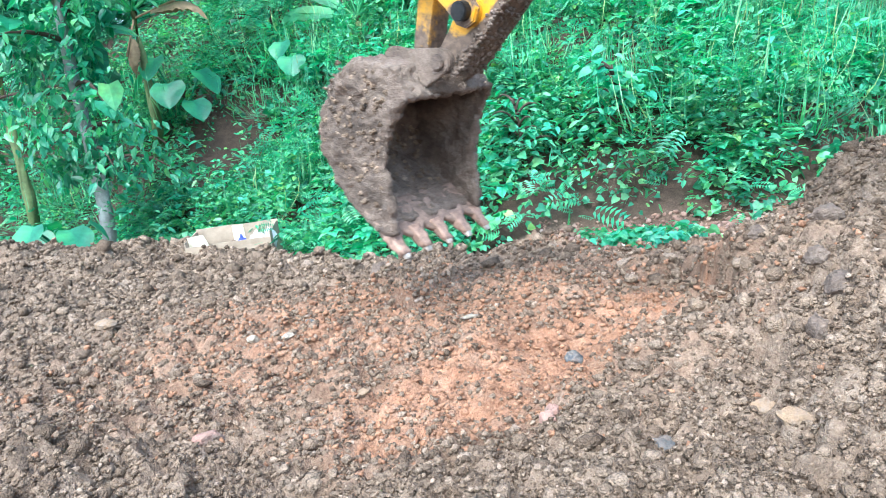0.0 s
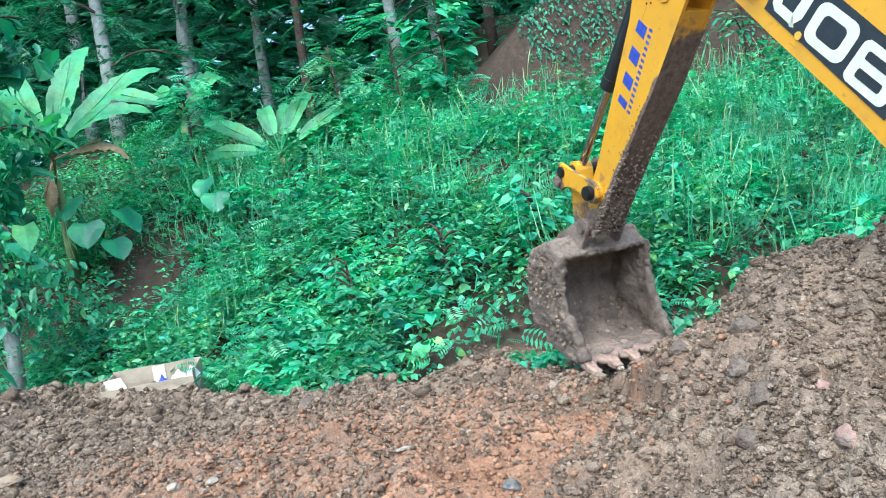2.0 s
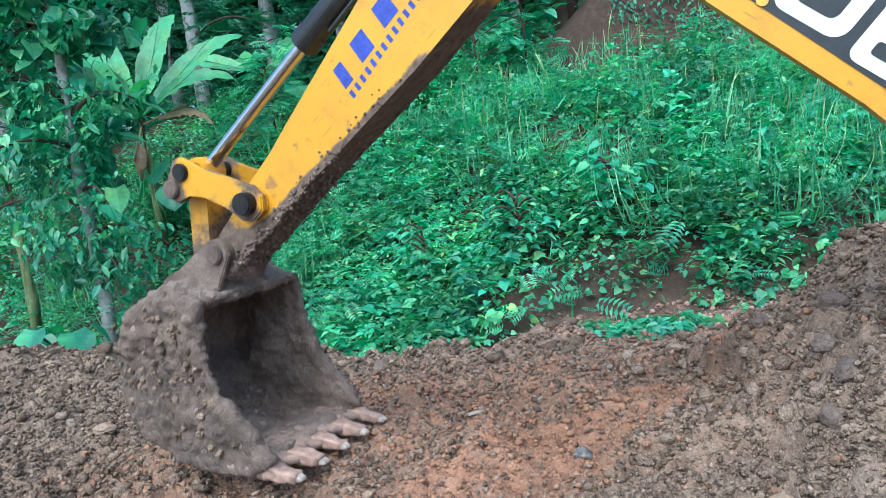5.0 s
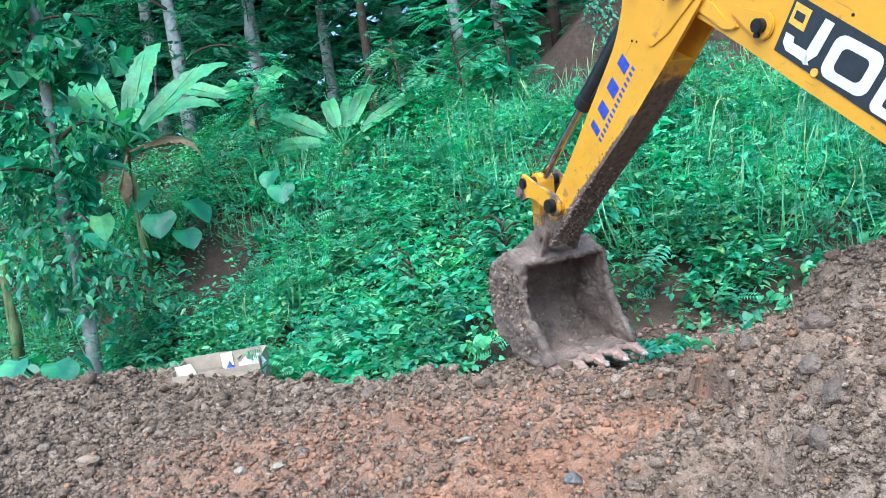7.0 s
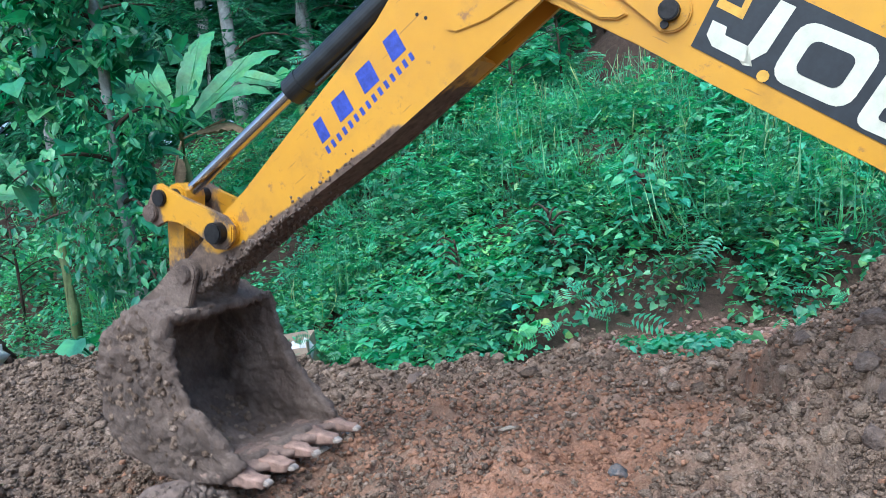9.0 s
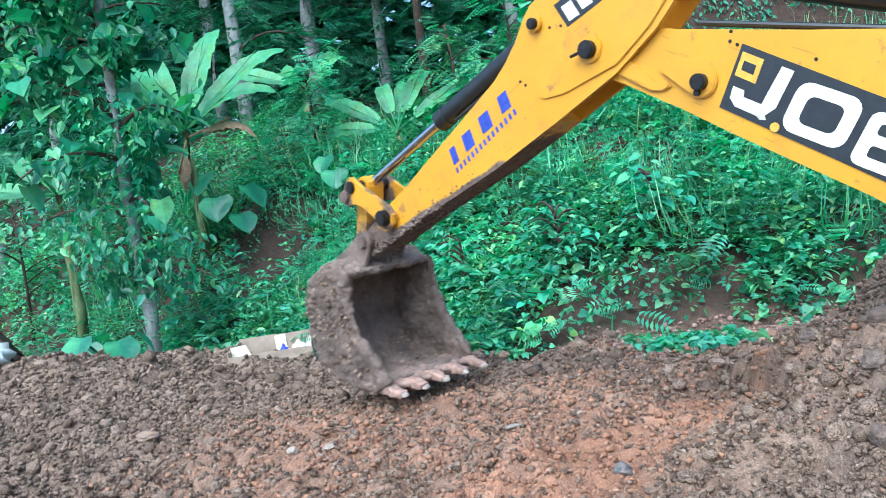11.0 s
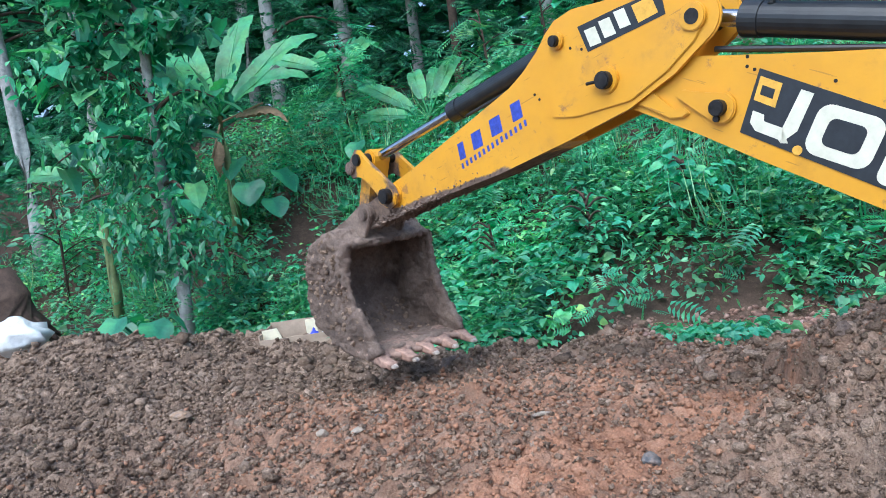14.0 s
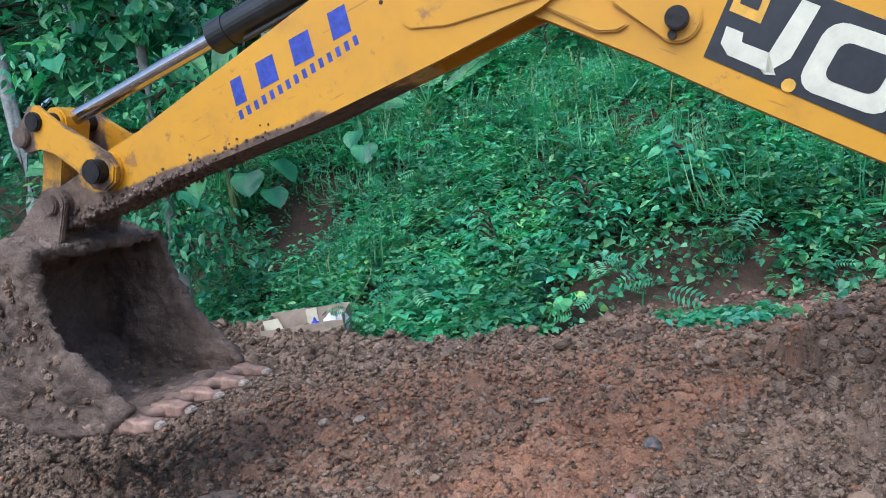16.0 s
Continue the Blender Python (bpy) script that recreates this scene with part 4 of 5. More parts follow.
# ---- rubbish at the edge of the soil ----
def make_carton():
    box = tagged(new("cardboard_box"), "open brown cardboard box with plastic rubbish inside", "box")
    box.matrix_world = pose(-2.18, 6.4, -0.35, 4, 0, 4)
    w, d, h, t = 0.36, 0.20, 0.40, 0.008
    for name, a, b in (("back_panel", (-w, d - t, 0), (w, d, h)), ("front_panel", (-w, -d, 0), (w, -d + t, h * 0.86)), ("side_panel", (-w, -d + t, 0), (-w + t, d - t, h * 0.95)), ("side_panel", (w - t, -d + t, 0), (w, d - t, h * 0.97)), ("bottom_panel", (-w + t, -d + t, 0), (w - t, d - t, t))):
        bm = bmesh.new()
        for v in bmesh.ops.create_cube(bm, size=1.0)["verts"]:
            v.co = Vector([a[i] if v.co[i] < 0 else b[i] for i in range(3)])
        bmesh.ops.subdivide_edges(bm, edges=[e for e in bm.edges if e.calc_length() > 0.1], cuts=6, use_grid_fill=True)
        for v in bm.verts:
            v.co += Vector((0, 0.02, 0.012)) * noise.noise(v.co * 5) * (v.co.z > 0.02)
        part(name, bm, M_CARD, box)
    bm = bmesh.new()
    prism(bm, [(-0.04, 0.02), (0.06, 0.02), (0.06, 0.398), (-0.04, 0.392)], d - t - 0.018, d - t - 0.013)
    part("paper_label", bm, M_TAPE, box, "pale paper label on the inner wall")
    bm = bmesh.new()
    prism(bm, [(-0.35, 0.25), (-0.18, 0.30), (-0.22, 0.41), (-0.355, 0.40)], -0.10, -0.094)
    part("side_flap", bm, M_TAPE, box, "pale torn flap")
    return box


def film_scrap(name, x, y, z, size, mat, label, seed):
    bm = bmesh.new()
    bmesh.ops.create_icosphere(bm, subdivisions=3, radius=1.0)
    off = Vector((seed * 7.3, seed * 3.1, 0))
    for v in bm.verts:
        v.co *= 0.75 + 0.6 * abs(noise.noise(v.co * 1.6 + off)) + 0.3 * noise.noise(v.co * 4 + off)
        v.co = Vector((v.co.x * size[0], v.co.y * size[1], v.co.z * size[2]))
    ob = part(name, bm, mat, None, "", True)
    ob.matrix_world = pose(x, y, z, 0, 0, seed * 40)
    return tagged(ob, label, "rubbish")


make_carton()
film_scrap("plastic_bag", -1.96, 6.37, -0.09, (0.08, 0.07, 0.10), M_PLASTIC, "crumpled white plastic bag in the box", 1)
film_scrap("plastic_bag", -1.84, 6.33, -0.06, (0.05, 0.06, 0.10), M_PLASTIC, "clear crumpled plastic film in the box", 2)
film_scrap("plastic_wrapper", -2.07, 6.27, -0.09, (0.055, 0.05, 0.09), M_BLUEFILM, "blue plastic wrapper in the box", 3)
film_scrap("white_sack", -5.45, 7.05, 0.16, (0.42, 0.30, 0.20), M_PLASTIC, "white woven sack lying behind the soil", 4)


# ---- plants ----
def leaf_shape(kind):
    """A leaf one unit long: its corners (across, along, up) and faces."""
    if kind == "heart":
        v = [(0, 0, 0), (0.34, -0.10, 0.05), (0.46, 0.30, 0.09), (0.24, 0.72, 0.03), (0, 1, -0.10), (-0.24, 0.72, 0.03), (-0.46, 0.30, 0.09), (-0.34, -0.10, 0.05), (0, 0.45, 0.0)]
        f = [(0, 1, 2, 8), (8, 2, 3, 4), (8, 4, 5, 6), (0, 8, 6, 7)]
    elif kind == "oval":
        v = [(0, 0, 0), (0.22, 0.30, 0.05), (0.17, 0.68, 0.03), (0, 1, -0.08), (-0.17, 0.68, 0.03), (-0.22, 0.30, 0.05), (0, 0.5, 0.0)]
        f = [(0, 1, 2, 6), (6, 2, 3, 4), (0, 6, 4, 5)]
    elif kind == "blade":
        v = [(-0.007, 0, 0), (0.007, 0, 0), (-0.009, 0.36, 0.16), (0.009, 0.36, 0.16), (-0.007, 0.66, 0.06), (0.007, 0.66, 0.06), (-0.001, 0.84, -0.34), (0.001, 0.84, -0.34)]
        f = [(0, 1, 3, 2), (2, 3, 5, 4), (4, 5, 7, 6)]
    elif kind == "seed":
        v = [(-0.004, 0, 0), (0.004, 0, 0), (-0.003, 0.5, 0.06), (0.003, 0.5, 0.06), (-0.005, 0.70, 0.02), (0.005, 0.70, 0.02), (-0.007, 0.83, -0.09), (0.007, 0.83, -0.09), (-0.003, 0.90, -0.22), (0.003, 0.90, -0.22)]
        f = [(0, 1, 3, 2), (2, 3, 5, 4), (4, 5, 7, 6), (6, 7, 9, 8)]
    else:  # a feathered frond of paired leaflets
        v, f = [], []
        for k in range(7):
            y = 0.16 + 0.12 * k
            reach = 0.30 * math.sin(math.pi * (0.22 + 0.62 * k / 7)) + 0.04
            for s in (-1, 1):
                b = len(v)
                sag = -0.10 * (y ** 2)
                v += [(0, y, sag), (s * reach * 0.5, y - 0.015, sag + 0.02), (s * reach, y + 0.10, sag - 0.03), (s * reach * 0.5, y + 0.075, sag + 0.02)]
                f.append((b, b + 1, b + 2, b + 3) if s > 0 else (b, b + 3, b + 2, b + 1))
    return np.array(v, float), np.array(f)


def leaves(name, places, out, up, sizes, kind, mat, parent=None):
    """Leaves in one mesh: each at a place, pointing out, its face towards up."""
    v, f = leaf_shape(kind)
    d = out / np.maximum(1e-6, np.linalg.norm(out, axis=1))[:, None]
    s = np.cross(d, up)
    s /= np.maximum(1e-6, np.linalg.norm(s, axis=1))[:, None]
    n = np.cross(s, d)
    co = places[:, None, :] + sizes[:, None, None] * (v[None, :, 0:1] * s[:, None, :] + v[None, :, 1:2] * d[:, None, :] + v[None, :, 2:3] * n[:, None, :])
    faces = (f[None] + len(v) * np.arange(len(places))[:, None, None]).reshape(-1, 4)
    return mesh_object(name, co.reshape(-1, 3), faces, mat, parent)


def bare(x, y):
    """Where little grows: the foot of the slope and scars on it."""
    foot = np.exp(-((x - 1.8) / 1.7) ** 4 - ((y - 5.45) / 0.75) ** 4)
    scar = 1.3 * np.exp(-((x + 3.05) / 0.62) ** 2 - ((y - 9.6) / 0.85) ** 2) + 1.1 * np.exp(-((x + 4.7) / 0.45) ** 2 - ((y - 9.4) / 0.55) ** 2)
    return np.clip(foot + scar, 0, 1)


def clumps(n, seed, chance, y0=5.4, y1=13.5):
    """Centres of plants on the hillside, thinned by chance(x, y)."""
    rs = np.random.RandomState(seed)
    y = y0 + (y1 - y0) * rs.rand(n) ** 0.85
    x = (rs.rand(n) * 1.75 - 0.98) * (0.78 * y + 0.6)
    past = y - edge_line(x)
    keep = (past > 0.55) & ~((y > 10.9) & (x > 1.3) & (x < 7.5)) & (rs.rand(n) < chance(x, y)) & (rs.rand(n) > bare(x, y) * 1.05)
    return x[keep], y[keep], rs


def dome(x, y, rs, per, radius, height, size, squash=0.55):
    """Leaves on the outside of low domes: places, directions, faces and sizes."""
    n = len(x)
    per_n = np.full(n, per)
    i = np.repeat(np.arange(n), per_n)
    m = len(i)
    r = (radius * (0.6 + 0.8 * rs.rand(n)))[i]
    h = (height * (0.45 + 0.95 * rs.rand(n)))[i]
    a = rs.rand(m) * 6.283
    e = np.arcsin(rs.rand(m) ** 0.8)
    depth = 1 - 0.55 * rs.rand(m) ** 2
    px = x[i] + np.cos(a) * np.cos(e) * r * depth
    py = y[i] + np.sin(a) * np.cos(e) * r * depth
    pz = ground_height(px, py, False) + np.sin(e) * h * depth + 0.02
    normal = np.stack([np.cos(a) * np.cos(e), np.sin(a) * np.cos(e), np.sin(e) + 0.55], 1) + rs.normal(size=(m, 3)) * 0.5
    b = a + rs.normal(size=m) * 1.0
    out = np.stack([np.cos(b), np.sin(b), -0.35 + 0.35 * rs.normal(size=m)], 1)
    s = size * (0.4 + 1.1 * rs.rand(m) ** 1.3) * (0.75 + 0.5 * rs.rand(n))[i]
    return np.stack([px, py, pz], 1), out, normal, s


def sprigs(x, y, rs, stems, tall, size, spread=0.16):
    """Upright stems with whorls of leaves: places, directions, faces and sizes."""
    whorls, per = 4, 5
    n = len(x)
    i = np.repeat(np.arange(n), stems)
    m = len(i)
    h = tall * (0.5 + 0.9 * rs.rand(n))[i] * (0.6 + 0.5 * rs.rand(m))
    lean = rs.normal(size=(m, 2)) * spread
    j = np.repeat(np.arange(m), whorls)
    level = np.tile(1 - 0.2 * np.arange(whorls), m) * (0.94 + 0.12 * rs.rand(m * whorls))
    wx, wy = x[i][j] + lean[j, 0] * (0.5 + level), y[i][j] + lean[j, 1] * (0.5 + level)
    wz = ground_height(wx, wy, False) + h[j] * level
    start = rs.rand(len(j)) * 6.283
    q = np.repeat(np.arange(len(j)), per)
    a = start[q] + np.tile(6.283 / per * np.arange(per), len(j)) + 0.3 * rs.normal(size=len(q))
    top = (level[q] > 0.9)
    pitch = np.where(top, 0.35, -0.15) + 0.35 * rs.normal(size=len(q))
    out = np.stack([np.cos(a), np.sin(a), pitch], 1)
    up = np.stack([0.35 * np.cos(a), 0.35 * np.sin(a), np.ones(len(q))], 1) + 0.25 * rs.normal(size=(len(q), 3))
    big = (0.65 + 0.75 * rs.rand(n))[i][j][q]
    s = size * big * np.where(top, 0.7, 1.05) * (0.7 + 0.5 * rs.rand(len(q)))
    p = np.stack([wx, wy, wz], 1)[q] + 0.02 * out
    return p, out, up, s


def mottle(x, y, s, k):
    return value_noise(x, y, s, k)


def make_undergrowth():
    def put(name, label, kind, mat, got):
        tagged(leaves(name, *got, kind, mat), label, "undergrowth", kind="stuff")
    grassy = lambda x, y: np.clip(step(0.8, 2.6, x) * step(6.4, 7.4, y) + 0.9 * (mottle(x, y, 1.3, 41) > 0.62) * (1 - 0.9 * step(3.0, 4.0, -x)), 0, 1)
    x, y, rs = clumps(2100, 51, lambda x, y: (0.95 - 0.25 * grassy(x, y)) * (1 - 0.55 * step(3.4, 4.4, -x)))
    put("heart_leaved_creeper", "heart-leaved green creeper covering the hillside", "heart", M_LEAF, dome(x, y, rs, 30, 0.30, 0.36, 0.062))
    x, y, rs = clumps(2100, 52, lambda x, y: (0.30 + 0.7 * (mottle(x, y, 0.9, 42) > 0.5) - 0.2 * grassy(x, y)) * (1 - 0.5 * step(3.4, 4.4, -x)))
    put("leafy_undergrowth", "dense small-leaved green shrubs on the slope", "oval", M_LEAF, sprigs(x, y, rs, 4, 0.60, 0.078))
    x, y, rs = clumps(750, 57, lambda x, y: (0.15 + 0.8 * (mottle(x, y, 1.4, 48) > 0.58)) * (1 - 0.85 * step(3.2, 4.2, -x)))
    put("round_leaved_climber", "bright round-leaved climber on the shrubs", "heart", M_LEAFLET, sprigs(x, y, rs, 2, 0.72, 0.085, 0.2))
    x, y, rs = clumps(1000, 53, lambda x, y: (0.22 + 0.85 * (mottle(x, y, 1.1, 43) > 0.52)) * (1 - 0.7 * step(3.4, 4.4, -x)))
    got = dome(x, y, rs, 13, 0.28, 0.60, 0.20)
    got[1][:, 2] += 0.45
    put("feathery_undergrowth", "light green feathery-leaved plants on the slope", "frond", M_LEAFLET, got)
    # grass in tufts, leaning out
    x, y, rs = clumps(900, 54, lambda x, y: np.clip(0.26 * grassy(x, y) + 0.06, 0, 1))
    def tufts(per, length, lean, lift):
        i = np.repeat(np.arange(len(x)), per)
        m = len(i)
        a = rs.rand(m) * 6.283
        px, py = x[i] + 0.07 * rs.normal(size=m), y[i] + 0.07 * rs.normal(size=m)
        k = lean * (0.3 + rs.rand(m))
        lay = 0.5 * (value_noise(px, py, 1.2, 47) - 0.5)
        out = np.stack([np.cos(a) * k + 2.0 * lay, np.sin(a) * k - 0.35, np.ones(m)], 1)
        up = np.stack([-np.cos(a), -np.sin(a), 0.2 + 0 * a], 1)
        return np.stack([px, py, ground_height(px, py, False) + lift], 1), out, -up, length * (0.6 + 0.6 * rs.rand(m))
    put("grass_tufts", "long green grass in tufts on the slope", "blade", M_GRASS, tufts(40, 0.74, 2.3, 0.12))
    x, y, rs = clumps(900, 55, lambda x, y: np.clip(grassy(x, y) * 0.40 + 0.07, 0, 1))
    put("grass_seed_heads", "pale drooping grass seed heads", "seed", M_SEED, tufts(3, 0.66, 1.4, 0.28))
    # low creepers on the bare foot of the slope
    rs = np.random.RandomState(56)
    x, y = 0.5 + 2.8 * rs.rand(120), 5.15 + 0.95 * rs.rand(120) ** 0.7
    keep = (mottle(x, y, 0.4, 44) > 0.52 - 0.25 * (y - 5.15))
    x, y = x[keep], y[keep]
    put("low_creeper", "low bright green creeper on reddish soil", "heart", M_LEAF, dome(x, y, rs, 12, 0.17, 0.07, 0.065))
    x, y = np.array([0.95, 1.1, 1.25, 0.8]), np.array([5.32, 5.36, 5.34, 5.36])
    put("low_creeper", "bright green mat of creeper beside the soil", "oval", M_LEAFLET, dome(x, y, rs, 130, 0.20, 0.10, 0.075))


make_undergrowth()


def trunk_mesh(path, radii, seg=10):
    """A tapering bent stem through the points of a path."""
    bm = bmesh.new()
    rings = []
    for k, (p, r) in enumerate(zip(path, radii)):
        p = Vector(p)
        d = (Vector(path[min(k + 1, len(path) - 1)]) - Vector(path[max(k - 1, 0)])).normalized()
        q = d.to_track_quat("Z", "Y")
        rings.append([bm.verts.new(p + q @ Vector((math.cos(6.2832 * j / seg), math.sin(6.2832 * j / seg), 0)) * r * (1 + 0.12 * noise.noise(Vector((j * 1.3, k * 0.9, p.x))))) for j in range(seg)])
    for a, b in zip(rings, rings[1:]):
        for j in range(seg):
            bm.faces.new((a[j], a[(j + 1) % seg], b[(j + 1) % seg], b[j]))
    bm.faces.new(rings[-1])
    bm.faces.new(rings[0][::-1])
    return bm


def floor_at(x, y):
    return float(ground_height(np.array([x]), np.array([y]), False)[0])


def curved(p0, p1, sag, n=6):
    p0, p1 = Vector(p0), Vector(p1)
    return [p0.lerp(p1, k / n) + Vector((0, 0, sag * 4 * (k / n) * (1 - k / n))) for k in range(n + 1)]


# ---- banana plants ----
def banana_leaf(length, width, seed, fold=0.30, droop=0.5, torn=0.06):
    """A long blade with a midrib, folded and drooping, its sides torn into strips."""
    rnd = random.Random(seed)
    bm = bmesh.new()
    n = 26
    rows, angle, p = [], 0.0, Vector((0, 0, 0))
    for k in range(n + 1):
        u = k / n
        w = width * (math.sin(math.pi * min(1, 0.06 + 0.94 * u)) ** 0.55) * (1 - 0.35 * u) if k < n else 0.004
        side = Vector((0, 1, 0))
        lift = Vector((math.sin(angle), 0, math.cos(angle)))
        rip = rnd.uniform(0, torn) * w + (0.35 * w if k % 5 == seed % 5 and k > 6 else 0)
        wave = 0.05 * width * math.sin(k * 1.3 + seed)
        rows.append([p + side * w + lift * (fold * w + wave - rip * 0.7), p + side * w * 0.5 + lift * fold * w * 0.62, p.copy(), p - side * w * 0.5 + lift * fold * w * 0.62, p - side * w + lift * (fold * w - wave - rip * 0.5)])
        angle = droop * 1.6 * u * u
        p = p + Vector((math.cos(angle), 0, -math.sin(angle))) * (length / n)
    grid = [[bm.verts.new(q) for q in r] for r in rows]
    for a, b in zip(grid, grid[1:]):
        for j in range(4):
            bm.faces.new((a[j], a[j + 1], b[j + 1], b[j]))
    return bm


def banana(x, y, height, spec, label, seed, dry=True):
    plant = tagged(new("banana_plant"), label, "banana plant")
    z = floor_at(x, y)
    plant.matrix_world = pose(x, y, z)
    part("stem", trunk_mesh([(0, 0, -0.1), (0.02, 0, height * 0.35), (0, 0, height * 0.7), (0.01, 0, height)], [0.085, 0.075, 0.06, 0.045]), M_STEM, plant, "greenish brown banana stem", True)
    for k, (turn, pitch, length, width) in enumerate(spec):
        bm = banana_leaf(length, width, seed + k, droop=0.55 + 0.28 * (k % 3))
        rod(bm, (-0.35, 0, 0), (length * 0.75, 0, -0.012), 0.018, 6, r2=0.005)
        leaf = part("leaf", bm, M_BANANA, plant, smooth=True)
        leaf.matrix_basis = pose(0, 0, height) @ pose(0, 0, 0, 0, 0, turn) @ pose(0, 0, 0, 0, -pitch, 0) @ pose(0.33, 0, 0, 58 * math.cos(radians(turn)), 0, 0)
    if dry:
        for turn, pitch, length in ((-15, 12, 0.9), (250, -60, 0.5)):
            bm = banana_leaf(length, 0.11, seed + 40, fold=-0.9, droop=1.0, torn=0.5)
            rod(bm, (-0.3, 0, 0), (length * 0.5, 0, -0.01), 0.014, 6)
            leaf = part("dry_leaf", bm, M_DRY, plant, "withered brown hanging leaf", True)
            leaf.matrix_basis = pose(0, 0, height * 0.95) @ pose(0, 0, 0, 0, 0, turn) @ pose(0, 0, 0, 0, -pitch, 0) @ pose(0.28, 0, 0)
    return plant


M_STEM = material("banana_stem", plain_mat((0.12, 0.16, 0.06), 0.7, 0.0, 8, 0.5, 0.5))
banana(-4.1, 9.9, 1.75, [(40, 70, 1.35, 0.22), (150, 64, 1.35, 0.20), (205, 58, 1.2, 0.22), (5, 40, 1.45, 0.19), (-25, 22, 1.2, 0.17), (215, 24, 1.1, 0.20), (250, 2, 0.9, 0.19), (300, 30, 0.8, 0.16), (170, 42, 1.3, 0.21)], "young banana plant with broad green and dry leaves", 11)
banana(-1.5, 11.4, 0.35, [(165, 34, 1.15, 0.15), (75, 56, 1.0, 0.15), (30, 60, 1.1, 0.15), (0, 30, 1.2, 0.13), (190, 10, 0.9, 0.14), (120, 62, 0.9, 0.15)], "low banana plant among the undergrowth", 23, False)
banana(-3.0, 12.2, 1.1, [(175, 22, 1.4, 0.16), (130, 30, 1.1, 0.18), (40, 40, 0.9, 0.18)], "banana plant at the shaded edge of the wood", 31, False)
banana(-5.65, 9.3, 2.2, [(160, 40, 0.7, 0.15), (200, 12, 0.6, 0.15), (120, 30, 0.7, 0.15), (40, 25, 0.6, 0.14), (-20, 5, 0.6, 0.13), (280, 30, 0.5, 0.14)], "small banana plant with pale yellowing leaves", 47, False)


# ---- a broad-leaved tree close by ----
def broadleaf_tree():
    x0, y0 = -3.95, 7.75
    z0 = floor_at(x0, y0)
    tree = tagged(new("broadleaf_tree"), "young tree with grey trunk and large drooping heart-shaped leaves", "tree")
    tree.matrix_world = pose(x0, y0, z0)
    part("trunk", trunk_mesh([(0, 0, -0.15), (0.02, 0.02, 0.9), (0.0, 0, 2.0), (0.04, 0.02, 3.4), (0.0, 0, 5.5)], [0.085, 0.075, 0.07, 0.065, 0.05], 12), M_BARK, tree, "grey trunk", True)
    rs = np.random.RandomState(71)
    big, small = [], []
    for k in range(26):
        a = rs.rand() * 6.283
        h = 0.9 + 3.9 * (k / 26)
        reach = 0.5 + (0.75 if math.cos(a) > 0 else 1.2) * rs.rand() * (0.6 + 0.4 * math.sin(h))
        tip = Vector((math.cos(a) * reach - 0.15, math.sin(a) * reach * 0.8 - 0.1, h + 0.25 * rs.normal()))
        path = curved((0.01, 0, h - 0.1), tip, 0.16)
        part("branch", trunk_mesh(path, [0.028 - 0.0035 * j for j in range(len(path))], 6), M_DARKBARK, tree, smooth=True)
        for j in range(170 if h > 3.0 else 95 if h > 2.2 else 60):
            u = 0.25 + 0.8 * rs.rand()
            q = Vector((0.01, 0, h - 0.1)).lerp(tip, min(1, u)) + Vector((rs.normal() * 0.16, rs.normal() * 0.16, rs.normal() * 0.12 + 0.1))
            (big if (h > 1.9 and rs.rand() < 0.13) else small).append(q)
    for k in range(1300):
        a, h = rs.rand() * 6.283, 0.9 + 2.1 * rs.rand()
        r = 0.10 + (0.28 + 0.30 * math.sin(h * 3.0) ** 2) * rs.rand() ** 0.6
        small.append(Vector((math.cos(a) * r - 0.15, math.sin(a) * r, h)))
    crown = None
    for name, pts, size, kind in (("crown", big, 0.24, "heart"), ("crown_low", small, 0.125, "oval")):
        p = np.array([tuple(q) for q in pts])
        m = len(p)
        a = rs.rand(m) * 6.283
        out = np.stack([np.cos(a) * 0.6, np.sin(a) * 0.6 - 0.25, -0.6 + 0.45 * rs.normal(size=m)], 1)
        up = np.stack([np.cos(a) * 0.6, np.sin(a) * 0.6 - 0.5, np.ones(m)], 1) + 0.5 * rs.normal(size=(m, 3))
        leaves(name, p, out, up, size * (0.4 + 0.95 * rs.rand(m)), kind, M_BIGLEAF, tree)
    return tree


broadleaf_tree()


def low_broadleaf(x, y, spec, label, name="broad_leaved_plant"):
    plant = tagged(new(name), label, "plant")
    plant.matrix_world = pose(x, y, floor_at(x, y))
    for turn, pitch, stalk, size in spec:
        bm = bmesh.new()
        a, b = radians(turn), radians(pitch)
        tip = Vector((math.cos(a) * math.cos(b), math.sin(a) * math.cos(b), math.sin(b))) * stalk
        n = 14
        ribs = []
        for i in range(n + 1):
            u = i / n
            w = 0.62 * math.sin(math.pi * min(1, 0.16 + 0.84 * u)) ** 0.7 * (1 - 0.3 * u) if i < n else 0.01
            ribs.append([bm.verts.new(Vector((u - 0.15, s * w, 0.10 * abs(s) - 0.25 * u * u + 0.02 * math.sin(9 * u + 3 * s))) * size) for s in (-1, -0.5, 0, 0.5, 1)])
        for r0, r1 in zip(ribs, ribs[1:]):
            for j in range(4):
                bm.faces.new((r0[j], r0[j + 1], r1[j + 1], r1[j]))
        leaf = part("leaf", bm, M_BIGLEAF, plant, smooth=True)
        leaf.matrix_basis = Matrix.Translation(tip) @ pose(0, 0, 0, 0, 0, turn) @ pose(0, 0, 0, 0, 42, 0)
        bm = trunk_mesh(curved((0, 0, 0), tip, 0.05), [0.012] * 7, 6)
        part("stalk", bm, M_BIGLEAF, plant, smooth=True)
    return plant


